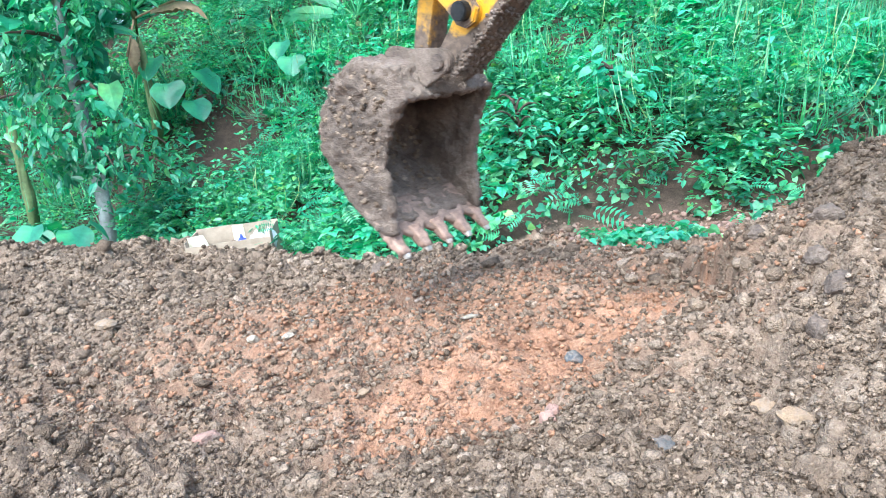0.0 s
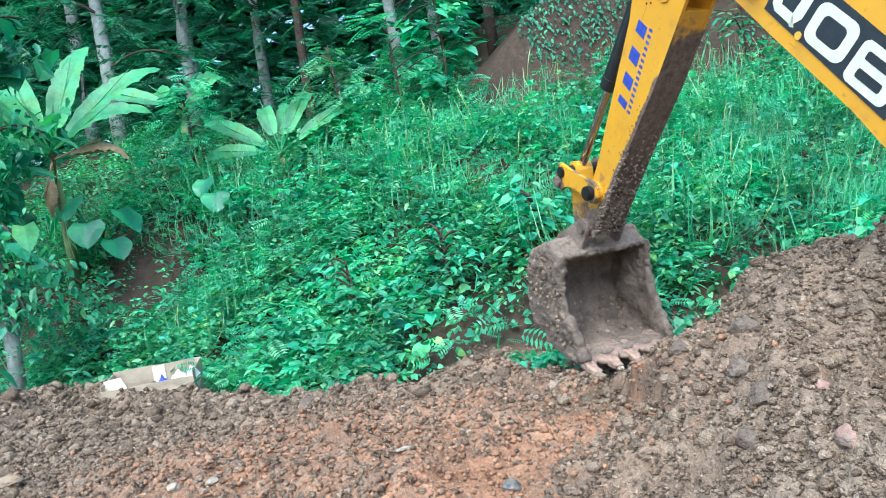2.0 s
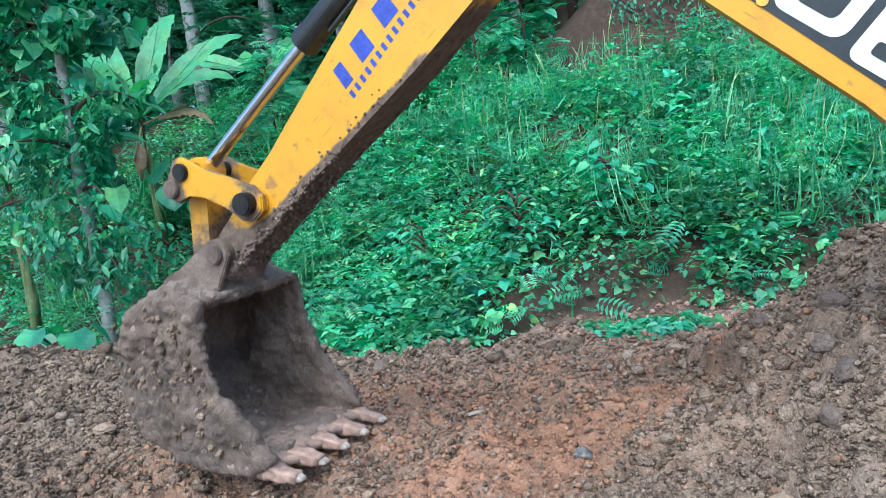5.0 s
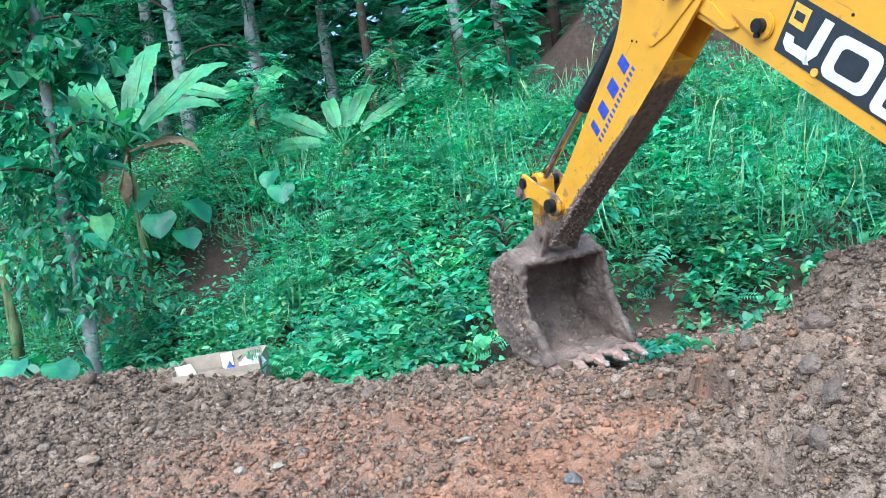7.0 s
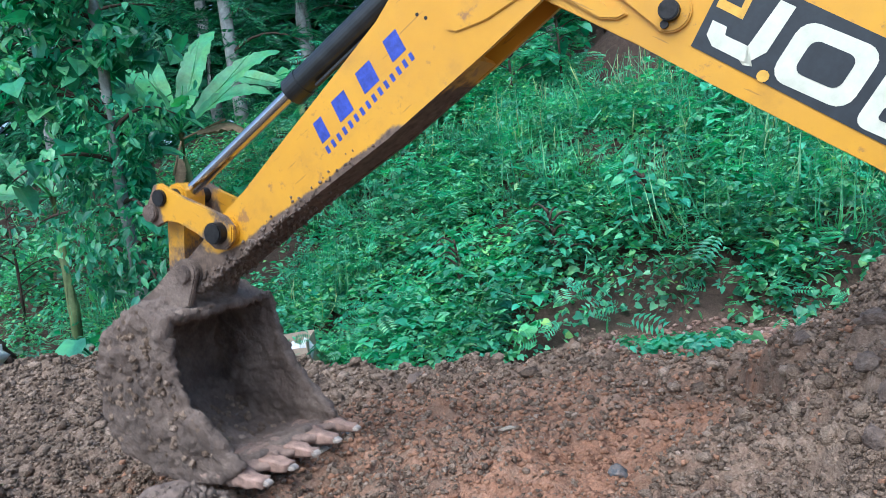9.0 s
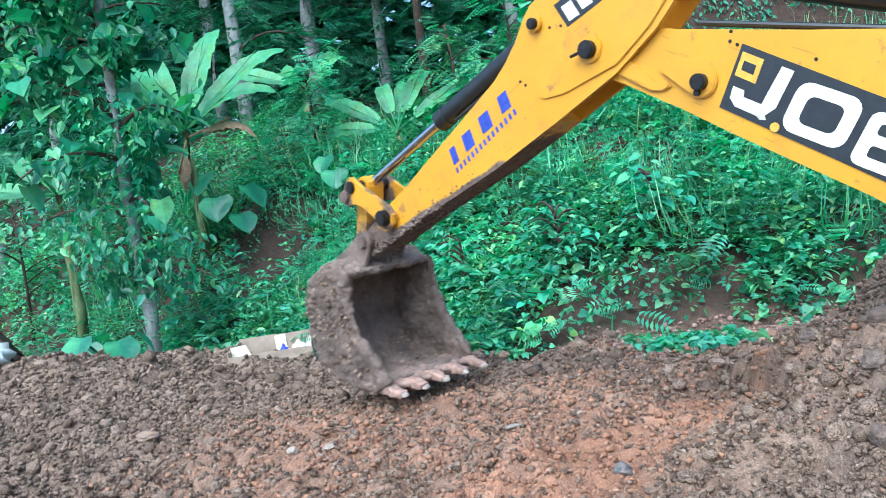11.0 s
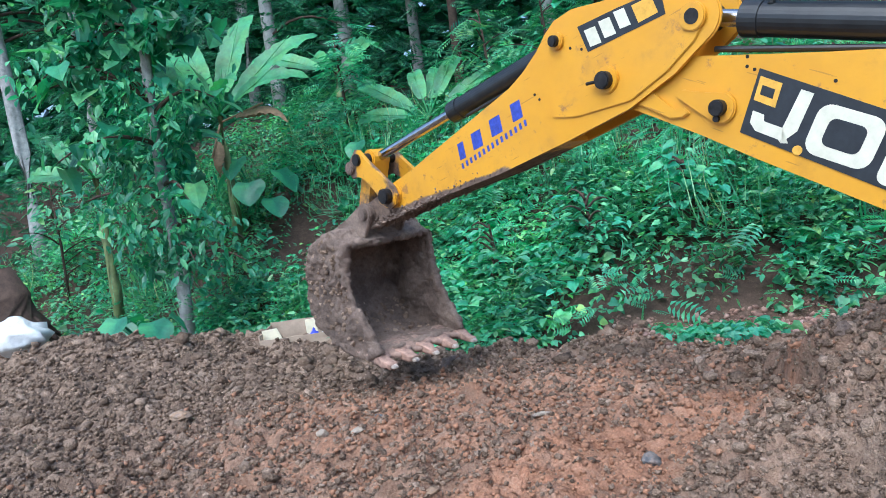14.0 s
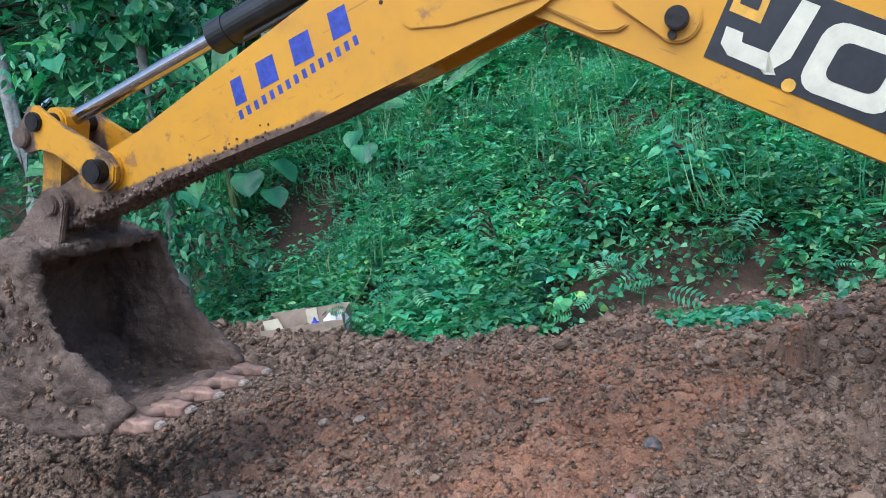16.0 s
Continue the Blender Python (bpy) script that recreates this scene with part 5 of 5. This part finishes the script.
low_broadleaf(-5.0, 8.35, [(215, 55, 0.45, 0.34), (285, 50, 0.50, 0.42), (340, 40, 0.48, 0.36), (110, 60, 0.5, 0.3)], "elephant-ear plant with broad blue-green leaves")
low_broadleaf(-4.05, 7.0, [(250, 50, 0.40, 0.34), (320, 35, 0.42, 0.30), (190, 45, 0.36, 0.26), (20, 40, 0.4, 0.24)], "elephant-ear plant with broad blue-green leaves beside the soil")
low_broadleaf(-2.35, 10.6, [(200, 55, 0.5, 0.3), (280, 45, 0.5, 0.34), (340, 55, 0.55, 0.3), (250, 70, 0.6, 0.3)], "plant with broad dull green leaves")
low_broadleaf(-3.85, 10.2, [(200, 65, 0.8, 0.42), (280, 45, 0.7, 0.4), (340, 55, 0.75, 0.42), (250, 70, 0.9, 0.36), (310, 25, 0.6, 0.34)], "plant with broad blue-green leaves below a banana")


def fern(x, y, count, length, label, seed):
    plant = tagged(new("fern"), label, "fern")
    plant.matrix_world = pose(x, y, floor_at(x, y))
    rnd = random.Random(seed)
    for k in range(count):
        bm = bmesh.new()
        n = 16
        for i in range(n):
            u = (i + 1) / n
            c = Vector((u * length, 0, length * (0.55 * u - 0.55 * u * u)))
            w = 0.22 * length * math.sin(math.pi * (0.12 + 0.86 * u)) + 0.01
            for s in (-1, 1):
                bm.faces.new([bm.verts.new(c + Vector(q)) for q in ((0, 0, 0), (0.02, s * w * 0.5, 0.01), (0.03, s * w, -0.02), (-0.012, s * w * 0.5, 0.0))])
        rod(bm, (0, 0, 0), (length * 0.5, 0, length * 0.13), 0.005, 5)
        leaf = part("frond", bm, M_LEAFLET, plant)
        leaf.matrix_basis = pose(0, 0, 0.05, 0, -25 - 40 * rnd.random(), 360 * k / count + 20 * rnd.random())
    return plant


fern(-1.62, 6.75, 9, 0.48, "green fern beside the cardboard box", 5)
fern(-2.9, 7.7, 8, 0.45, "green fern at the foot of the slope", 6)
fern(-1.2, 7.0, 7, 0.38, "small green fern at the foot of the slope", 7)


def sapling(x, y, height, spread, label, seed, kind="heart", size=0.12, count=150, mat=None):
    tree = tagged(new("sapling"), label, "sapling")
    tree.matrix_world = pose(x, y, floor_at(x, y))
    rs = np.random.RandomState(seed)
    part("stem", trunk_mesh([(0, 0, -0.1), (0.04, 0, height * 0.5), (0, 0.03, height)], [0.03, 0.022, 0.01], 7), M_DARKBARK, tree, smooth=True)
    pts = []
    for k in range(9):
        a, h = rs.rand() * 6.283, height * (0.3 + 0.7 * k / 9)
        tip = Vector((math.cos(a), math.sin(a), 0.35)) * spread * (0.6 + 0.6 * rs.rand()) * (1.15 - 0.5 * k / 9) + Vector((0, 0, h))
        part("branch", trunk_mesh(curved((0.01, 0, h), tip, 0.06), [0.014 - 0.0015 * j for j in range(7)], 5), M_DARKBARK, tree, smooth=True)
        for j in range(count // 9):
            pts.append(tuple(Vector((0.01, 0, h)).lerp(tip, 0.2 + 0.85 * rs.rand()) + Vector(rs.normal(size=3)) * 0.09))
    p = np.array(pts)
    m = len(p)
    a = np.arctan2(p[:, 1], p[:, 0]) + rs.normal(size=m) * 0.8
    out = np.stack([np.cos(a), np.sin(a), -0.35 + 0.3 * rs.normal(size=m)], 1)
    up = np.stack([0.35 * np.cos(a), 0.35 * np.sin(a) - 0.35, np.ones(m)], 1) + 0.25 * rs.normal(size=(m, 3))
    leaves("crown", p, out, up, size * (0.6 + 0.7 * rs.rand(m)), kind, mat or M_LEAF, tree)
    return tree


sapling(1.05, 11.4, 2.0, 0.55, "climber-covered sapling with large pale green leaves", 81, "heart", 0.20, 170, M_LEAFLET)
sapling(0.3, 11.2, 1.7, 0.6, "sapling with feathery leaves", 84, "frond", 0.34, 90, M_LEAFLET)
sapling(-2.75, 11.3, 1.9, 0.5, "slender sapling with feathery leaves", 85, "frond", 0.32, 110, M_LEAFLET)
sapling(-0.6, 11.8, 1.5, 0.55, "bushy sapling with feathery leaves", 86, "frond", 0.34, 90)
sapling(5.6, 11.4, 1.7, 0.6, "bushy sapling on the slope", 88, "oval", 0.15, 200)
sapling(-5.9, 11.6, 2.0, 0.6, "sapling with feathery leaves", 89, "frond", 0.34, 110)
sapling(-7.4, 10.9, 2.2, 0.7, "leafy sapling at the wood's edge", 90, "oval", 0.16, 220)
sapling(-0.55, 7.35, 0.85, 0.3, "small bright green bush at the slope's foot", 91, "oval", 0.10, 150, M_LEAFLET)
sapling(0.35, 6.9, 0.7, 0.3, "small bright green bush at the slope's foot", 92, "oval", 0.10, 140, M_LEAFLET)
sapling(1.25, 7.0, 0.75, 0.32, "small broad-leaved bush at the slope's foot", 93, "heart", 0.11, 110, M_LEAFLET)


# ---- the wood behind ----
def wood_tree(x, y, height, girth, lean, seed, label, crown_low=2.0):
    tree = tagged(new("tree"), label, "tree", group="trees of the wood")
    tree.matrix_world = pose(x, y, floor_at(x, y) - 0.1)
    rs = np.random.RandomState(seed)
    path = [(lean[0] * h, lean[1] * h + 0.12 * math.sin(h * 0.7 + seed), h) for h in np.linspace(0, height, 9)]
    part("trunk", trunk_mesh(path, [girth * (1 - 0.055 * k) for k in range(9)], 10), M_BARK if girth > 0.11 else M_DARKBARK, tree, smooth=True)
    pts, dirs = [], []
    for k in range(15):
        a = rs.rand() * 6.283
        h = crown_low + (height - crown_low) * (k + rs.rand()) / 15
        base = Vector((lean[0] * h, lean[1] * h, h))
        tip = base + Vector((math.cos(a), math.sin(a), 0.05 - 0.15 * rs.rand())) * (1.0 + 1.3 * rs.rand())
        part("limb", trunk_mesh(curved(base, tip, 0.25), [0.035 - 0.004 * j for j in range(7)], 5), M_DARKBARK, tree, smooth=True)
        for j in range(50):
            pts.append(tuple(base.lerp(tip, 0.25 + 0.85 * rs.rand()) + Vector(rs.normal(size=3)) * 0.27))
            dirs.append(a)
    p, a = np.array(pts), np.array(dirs)
    m = len(p)
    a = a + rs.normal(size=m) * 0.9
    out = np.stack([np.cos(a), np.sin(a), -0.35 + 0.3 * rs.normal(size=m)], 1)
    up = np.stack([0.3 * np.cos(a), 0.3 * np.sin(a) - 0.2, np.ones(m)], 1) + 0.25 * rs.normal(size=(m, 3))
    leaves("crown", p, out, up, 0.36 * (0.6 + 0.7 * rs.rand(m)), "frond", M_WOODLEAF, tree)
    return tree


WOOD = [(-4.75, 14.6, 9, 0.135, (-0.02, 0)), (-3.6, 15.6, 9, 0.115, (0.0, 0)), (-1.3, 14.8, 8.5, 0.10, (0.03, 0)), (0.6, 15.2, 9, 0.12, (-0.03, 0)), (2.4, 15.0, 9, 0.11, (0.02, 0)),
        (4.6, 15.4, 9, 0.14, (0.0, 0)), (6.8, 14.8, 9, 0.13, (-0.02, 0)), (-7.4, 14.4, 9, 0.14, (0.03, 0)), (-9.4, 13.2, 9, 0.15, (0.0, 0)), (9.0, 15.0, 9, 0.15, (0.0, 0)),
        (-2.4, 17.5, 10, 0.14, (0.02, 0)), (-6.3, 17.6, 10, 0.15, (0.0, 0)), (1.6, 18.0, 10, 0.13, (0.0, 0)), (5.4, 18.4, 10, 0.15, (0.0, 0)), (-10.4, 17.4, 10, 0.15, (0.0, 0)), (-4.4, 19.6, 10.5, 0.16, (0.0, 0)), (9.4, 18.8, 10.5, 0.16, (0.0, 0))]
for k, (x, y, h, g, lean) in enumerate(WOOD):
    wood_tree(x, y, h, g, lean, 200 + k, "tall tree with pale trunk and feathery dark crown" if g > 0.11 else "slender dark tree with feathery crown", 1.6 + 1.2 * (k % 3))


def make_thicket():
    """The shaded tangle between and behind the trees."""
    rs = np.random.RandomState(301)
    n = 10500
    y = 12.7 + 9.5 * rs.rand(n) ** 0.9
    x = (rs.rand(n) * 2 - 1.05) * 0.85 * y
    h = 4.2 * rs.rand(n) ** 1.5 * (0.35 + value_noise(x, y, 1.6, 61))
    z = ground_height(x, y, False) + h
    keep = ~((np.abs(x - 3.4) < 2.9) & (y < 14.6) & (h < 1.5))
    p = np.stack([x, y, z], 1)[keep]
    m = len(p)
    a = rs.rand(m) * 6.283
    out = np.stack([np.cos(a), np.sin(a) - 0.4, -0.2 + 0.3 * rs.normal(size=m)], 1)
    up = np.stack([0.3 * np.cos(a), -0.5 + 0 * a, np.ones(m)], 1) + 0.3 * rs.normal(size=(m, 3))
    tagged(leaves("forest_thicket", p, out, up, 0.34 * (0.6 + 0.7 * rs.rand(m)), "frond", M_WOODLEAF), "dark leafy thicket between the trees", "thicket", kind="stuff")
    n = 16000
    y = 21.5 + 7 * rs.rand(n)
    x = (rs.rand(n) * 2 - 1) * 26
    z = ground_height(x, y, False) + 13 * rs.rand(n) ** 0.9
    p = np.stack([x, y, z], 1)
    a = rs.rand(n) * 6.283
    out = np.stack([np.cos(a), np.sin(a) - 0.4, -0.2 + 0.3 * rs.normal(size=n)], 1)
    up = np.stack([0.3 * np.cos(a), -0.8 + 0 * a, np.ones(n)], 1) + 0.3 * rs.normal(size=(n, 3))
    tagged(leaves("far_woods", p, out, up, 1.0 * (0.6 + 0.7 * rs.rand(n)), "heart", M_WOODLEAF), "dark woods farther up the hill", "woods", kind="stuff")
    # bank creepers that hang over the bare earth
    n = 5200
    x = 0.2 + 9.0 * rs.rand(n)
    y = 12.4 + 1.0 * rs.rand(n)
    keep = value_noise(x, y, 0.7, 63) > 0.56
    x, y = x[keep], y[keep]
    z = ground_height(x, y, False) + 0.05 + 0.1 * rs.rand(len(x))
    m = len(x)
    out = np.stack([0.5 * rs.normal(size=m), -0.6 + 0 * x, -0.8 + 0 * x], 1)
    up = np.stack([0.6 * rs.normal(size=m), -1 + 0.5 * rs.normal(size=m), 0.6 + 0.5 * rs.normal(size=m)], 1)
    tagged(leaves("bank_creeper", np.stack([x, y, z], 1), out, up, 0.085 * (0.5 + 0.9 * rs.rand(m)), "oval", M_WOODLEAF), "creeper hanging over the earth bank", "creeper", kind="stuff")


make_thicket()


def make_stump():
    stump = tagged(new("tree_stump"), "old brown stump with roots behind the soil", "stump")
    stump.matrix_world = pose(-6.75, 8.7, floor_at(-6.75, 8.7))
    part("base", trunk_mesh([(0, 0, -0.2), (0.05, 0, 0.25), (0.0, 0, 0.6), (-0.1, 0, 0.95)], [0.55, 0.42, 0.30, 0.22], 14), M_DARKBARK, stump, smooth=True)
    rnd = random.Random(9)
    for k in range(7):
        a = k * 0.9
        part("root", trunk_mesh(curved((0.1 * math.cos(a), 0.1 * math.sin(a), 0.45), (0.6 * math.cos(a), 0.5 * math.sin(a), rnd.uniform(-0.05, 0.15)), 0.05), [0.09 - 0.01 * j for j in range(7)], 7), M_DARKBARK, stump, smooth=True)


make_stump()


# ---- loose soil that the bucket's side pushes along ----
def fresh_clod_mat(nt, bsdf, out):
    geo = nt.nodes.new("ShaderNodeNewGeometry")
    nt.links.new(ramp(nt, geo.outputs["Random Per Island"], [(0.0, (0.11, 0.077, 0.06)), (0.6, (0.185, 0.135, 0.105)), (1.0, (0.28, 0.21, 0.165))]), bsdf.inputs["Base Color"])
    bsdf.inputs["Roughness"].default_value = 0.95
    bump(nt, bsdf, tex(nt, "noise", 70, 6, 0.75), 0.9, 0.01)


M_FRESHCLOD = material("fresh_soil_clods", fresh_clod_mat)


def soil_heap(radius, height, seed):
    """A heap of crumbs, rigid, one for each sweep."""
    rs = np.random.RandomState(seed)
    n = 40
    u = np.linspace(-1.25, 1.25, n)
    X, Y = np.meshgrid(u * radius, u * radius)
    x, y = X.ravel(), Y.ravel()
    d = np.hypot(x / (radius * 1.05), y / (radius * 0.85))
    z = height * (np.exp(-(d * 1.25) ** 2.2) - 0.14) + 0.05 * (value_noise(x, y, 0.16, seed) - 0.5) + 0.035 * (value_noise(x, y, 0.06, seed + 1) - 0.5)
    z = z - 0.35 * step(0.85, 1.2, d)
    i = (np.arange(n - 1)[None, :] + n * np.arange(n - 1)[:, None]).ravel()
    heap = mesh_object("soil_mound", np.stack([x, y, z], 1), np.stack([i, i + 1, i + 1 + n, i + n], 1), M_FRESH, smooth=True)
    m = 4500
    a, r = rs.rand(m) * 6.283, radius * 1.15 * rs.rand(m) ** 0.5
    px, py = np.cos(a) * r, np.sin(a) * r * 0.85
    dd = np.hypot(px / (radius * 1.05), py / (radius * 0.85))
    pz = height * (np.exp(-(dd * 1.25) ** 2.2) - 0.14)
    size = 0.004 + 0.018 * rs.rand(m) ** 4
    tagged(crumbs("crumb_layer", np.stack([px, py, pz + size * 0.3], 1), size, M_FRESHCLOD, seed + 2, heap), kind="stuff")
    return tagged(heap, "crumbling heap of brown soil pushed along by the bucket", "soil", "pushed soil heaps")


SWEEPS = [(2.5, 3.0, 4.4, 0.50, 0.36), (7.4, 7.9, 8.75, 0.42, 0.32), (11.0, 11.4, 12.2, 0.42, 0.29), (14.5, 14.95, 15.7, 0.34, 0.22)]
HEAPS = [soil_heap(r, h, 400 + 10 * k) for k, (_, _, _, r, h) in enumerate(SWEEPS)]


def heap_rows(k):
    """From rest under the surface the soil wells up beside the bucket, is pushed, and stays where it is left."""
    t0, t1, t2, radius, height = SWEEPS[k]
    rows = []
    for i in range(161):
        t = i / 10
        c = min(max(t, t0), t2)
        slew, lift, crowd, curl = glide(ARM, c)
        p2 = Vector(FOOT) + turned((BOOM_LENGTH, 0), lift) + turned((DIPPER_LENGTH, 0), crowd)
        spot = p2 + turned((0.48, 0.18), crowd + curl - 360)
        out = turned((spot.x, 0.36 + 0.52 * radius), slew)
        x, y = POST[0] + out.x, POST[1] + out.y
        up = float(step(t0, t1, np.array([t]))[0]) - 0.85 * float(step(t2, t2 + 0.6, np.array([t]))[0])
        z = floor_at(x, y) - height * 0.95 * (1 - up)
        rows.append((t, pose(x, y, z, 0, 0, slew)))
    return rows


# ---- crumbs that drop from the bucket as it swings back ----
def falling_crumbs(seed, n, spread):
    rs = np.random.RandomState(seed)
    p = rs.normal(size=(n, 3)) * np.array(spread)
    ob = crumbs("falling_crumbs", p, 0.004 + 0.012 * rs.rand(n) ** 2, M_FRESHCLOD, seed + 1)
    return tagged(ob, "crumbs of soil dropping from the bucket", "soil", kind="stuff")


DROPS = [(falling_crumbs(501, 90, (0.10, 0.10, 0.07)), (-0.33, 3.42), 0.16, -0.05, 0.25)]


def drop_rows(k):
    """At rest inside the ground's crumbs before and after; one short fall."""
    _, (x, y), high, t0, t1 = DROPS[k]
    low = floor_at(x, y) - 0.12
    rows = []
    for i in range(161):
        t = i / 10
        if t < t0 - 0.45:
            z = low
        elif t < t0:
            z = low + (high - low) * (t - t0 + 0.45) / 0.45
        else:
            z = max(low, high - 4.9 * (t - t0) ** 2)
        rows.append((t, pose(x, y, z)))
    return rows


# ---- what moves ----
ARM = [
    (0.0, 141.4, 55.2, -42.4, 328.0),
    (0.5, 130.2, 55.1, -41.2, 320.0),
    (1.0, 123.4, 54.7, -43.6, 318.0),
    (1.5, 114.0, 51.2, -44.3, 312.0),
    (2.0, 108.9, 46.4, -48.7, 308.0),
    (2.5, 115.1, 45.3, -48.5, 301.0),
    (3.0, 134.8, 44.6, -46.8, 281.0),
    (3.5, 146.2, 43.8, -46.0, 277.0),
    (4.0, 151.7, 42.6, -44.8, 277.0),
    (4.2, 156.0, 42.1, -44.5, 276.0),
    (4.6, 161.0, 42.0, -42.0, 279.0),
    (5.1, 157.0, 42.5, -36.0, 288.0),
    (5.7, 144.0, 42.6, -31.0, 294.0),
    (6.3, 129.0, 42.5, -29.9, 296.5),
    (6.5, 124.3, 42.2, -30.4, 296.0),
    (7.0, 117.7, 39.1, -38.3, 292.0),
    (7.5, 126.5, 38.6, -37.5, 287.0),
    (8.0, 145.0, 37.7, -35.5, 272.5),
    (8.5, 158.8, 36.1, -34.8, 269.0),
    (9.0, 158.6, 36.0, -28.4, 274.0),
    (9.2, 155.8, 36.0, -25.2, 276.0),
    (9.7, 146.0, 34.6, -18.5, 276.0),
    (10.2, 136.5, 32.6, -17.0, 276.0),
    (10.7, 135.0, 31.0, -20.0, 274.0),
    (11.0, 139.0, 30.6, -22.5, 271.0),
    (11.3, 144.9, 30.4, -23.2, 268.5),
    (11.5, 150.6, 30.2, -23.4, 260.0),
    (12.0, 163.9, 29.6, -26.0, 261.0),
    (12.5, 162.2, 30.9, -19.0, 267.5),
    (13.0, 156.7, 30.5, -12.2, 269.0),
    (13.5, 148.7, 29.0, -9.7, 271.0),
    (14.0, 139.9, 26.4, -13.6, 267.0),
    (14.5, 142.9, 25.0, -14.4, 262.5),
    (15.0, 156.3, 24.9, -14.7, 259.0),
    (15.5, 167.0, 25.1, -19.5, 248.0),
    (16.0, 166.5, 31.4, -13.7, 255.5),
]

def glide(rows, t):
    """Smooth values between the rows of a table."""
    ts = [r[0] for r in rows]
    i = max(0, min(len(ts) - 2, sum(1 for a in ts if a <= t) - 1))
    h = ts[i + 1] - ts[i]
    u = (t - ts[i]) / h
    out = []
    for c in range(1, len(rows[0])):
        p = lambda k: rows[k][c]
        def slope(k):
            if k <= 0 or k >= len(ts) - 1:
                return 0.0 if 0 < k else (p(1) - p(0)) / (ts[1] - ts[0])
            a, b = (p(k) - p(k - 1)) / (ts[k] - ts[k - 1]), (p(k + 1) - p(k)) / (ts[k + 1] - ts[k])
            return 0.0 if a * b <= 0 else 2 * a * b / (a + b)
        m0, m1 = slope(i) * h, slope(i + 1) * h
        out.append((2 * u**3 - 3 * u**2 + 1) * p(i) + (u**3 - 2 * u**2 + u) * m0 + (3 * u**2 - 2 * u**3) * p(i + 1) + (u**3 - u**2) * m1)
    return out


def turned(v, degrees_):
    a = radians(degrees_)
    return Vector((v[0] * math.cos(a) - v[1] * math.sin(a), v[0] * math.sin(a) + v[1] * math.cos(a)))


def circles(a, ra, b, rb, side):
    """Where two circles meet."""
    d = b - a
    n = max(1e-6, d.length)
    k = (ra * ra - rb * rb + n * n) / (2 * n)
    h = math.sqrt(max(0.0, ra * ra - k * k))
    u = d / n
    return a + u * k + Vector((-u.y, u.x)) * h * side


def arm_at(t):
    """The pose of each part of the arm at t, in the arm's space: x out, z up."""
    slew, lift, crowd, curl = glide(ARM, t)
    foot = Vector(FOOT)
    p1 = foot + turned((BOOM_LENGTH, 0), lift)
    p2 = p1 + turned((DIPPER_LENGTH, 0), crowd)
    tip = crowd + curl - 360
    p3, ram_foot, tail = p1 + turned(LEVER_PIN, crowd), p1 + turned(RAM_PIN, crowd), p1 + turned(TAIL_PIN, crowd)
    lug, boom_lug = p2 + turned(BUCKET_LUG, tip), foot + turned(BOOM_LUG, lift)
    p4 = circles(p3, LEVER, lug, STRUT, 1)
    def along(p, q, across=0.0):
        d = q - p
        return pose(p.x, across, p.y, 0, -math.degrees(math.atan2(d.y, d.x)), 0)
    return {digger: pose(*POST, 0, 0, 0, slew), boom: pose(foot.x, 0, foot.y, 0, -lift, 0), dipper: pose(p1.x, 0, p1.y, 0, -crowd, 0),
            bucket: pose(p2.x, 0, p2.y, 0, -tip, 0), lever: along(p3, p4), strut: along(p4, lug), ram: along(ram_foot, p4, MID),
            ram_rod: along(p4, ram_foot, MID), boom_ram: along(boom_lug, tail, MID), boom_ram_rod: along(tail, boom_lug, MID)}


def motions():
    times = [k / 10 for k in range(161)]
    states = [arm_at(t) for t in times]
    for ob in states[0]:
        walk(ob, [(t, s[ob]) for t, s in zip(times, states)])
    for k, heap in enumerate(HEAPS):
        walk(heap, heap_rows(k))
    for k, drop in enumerate(DROPS):
        walk(drop[0], drop_rows(k))


motions()
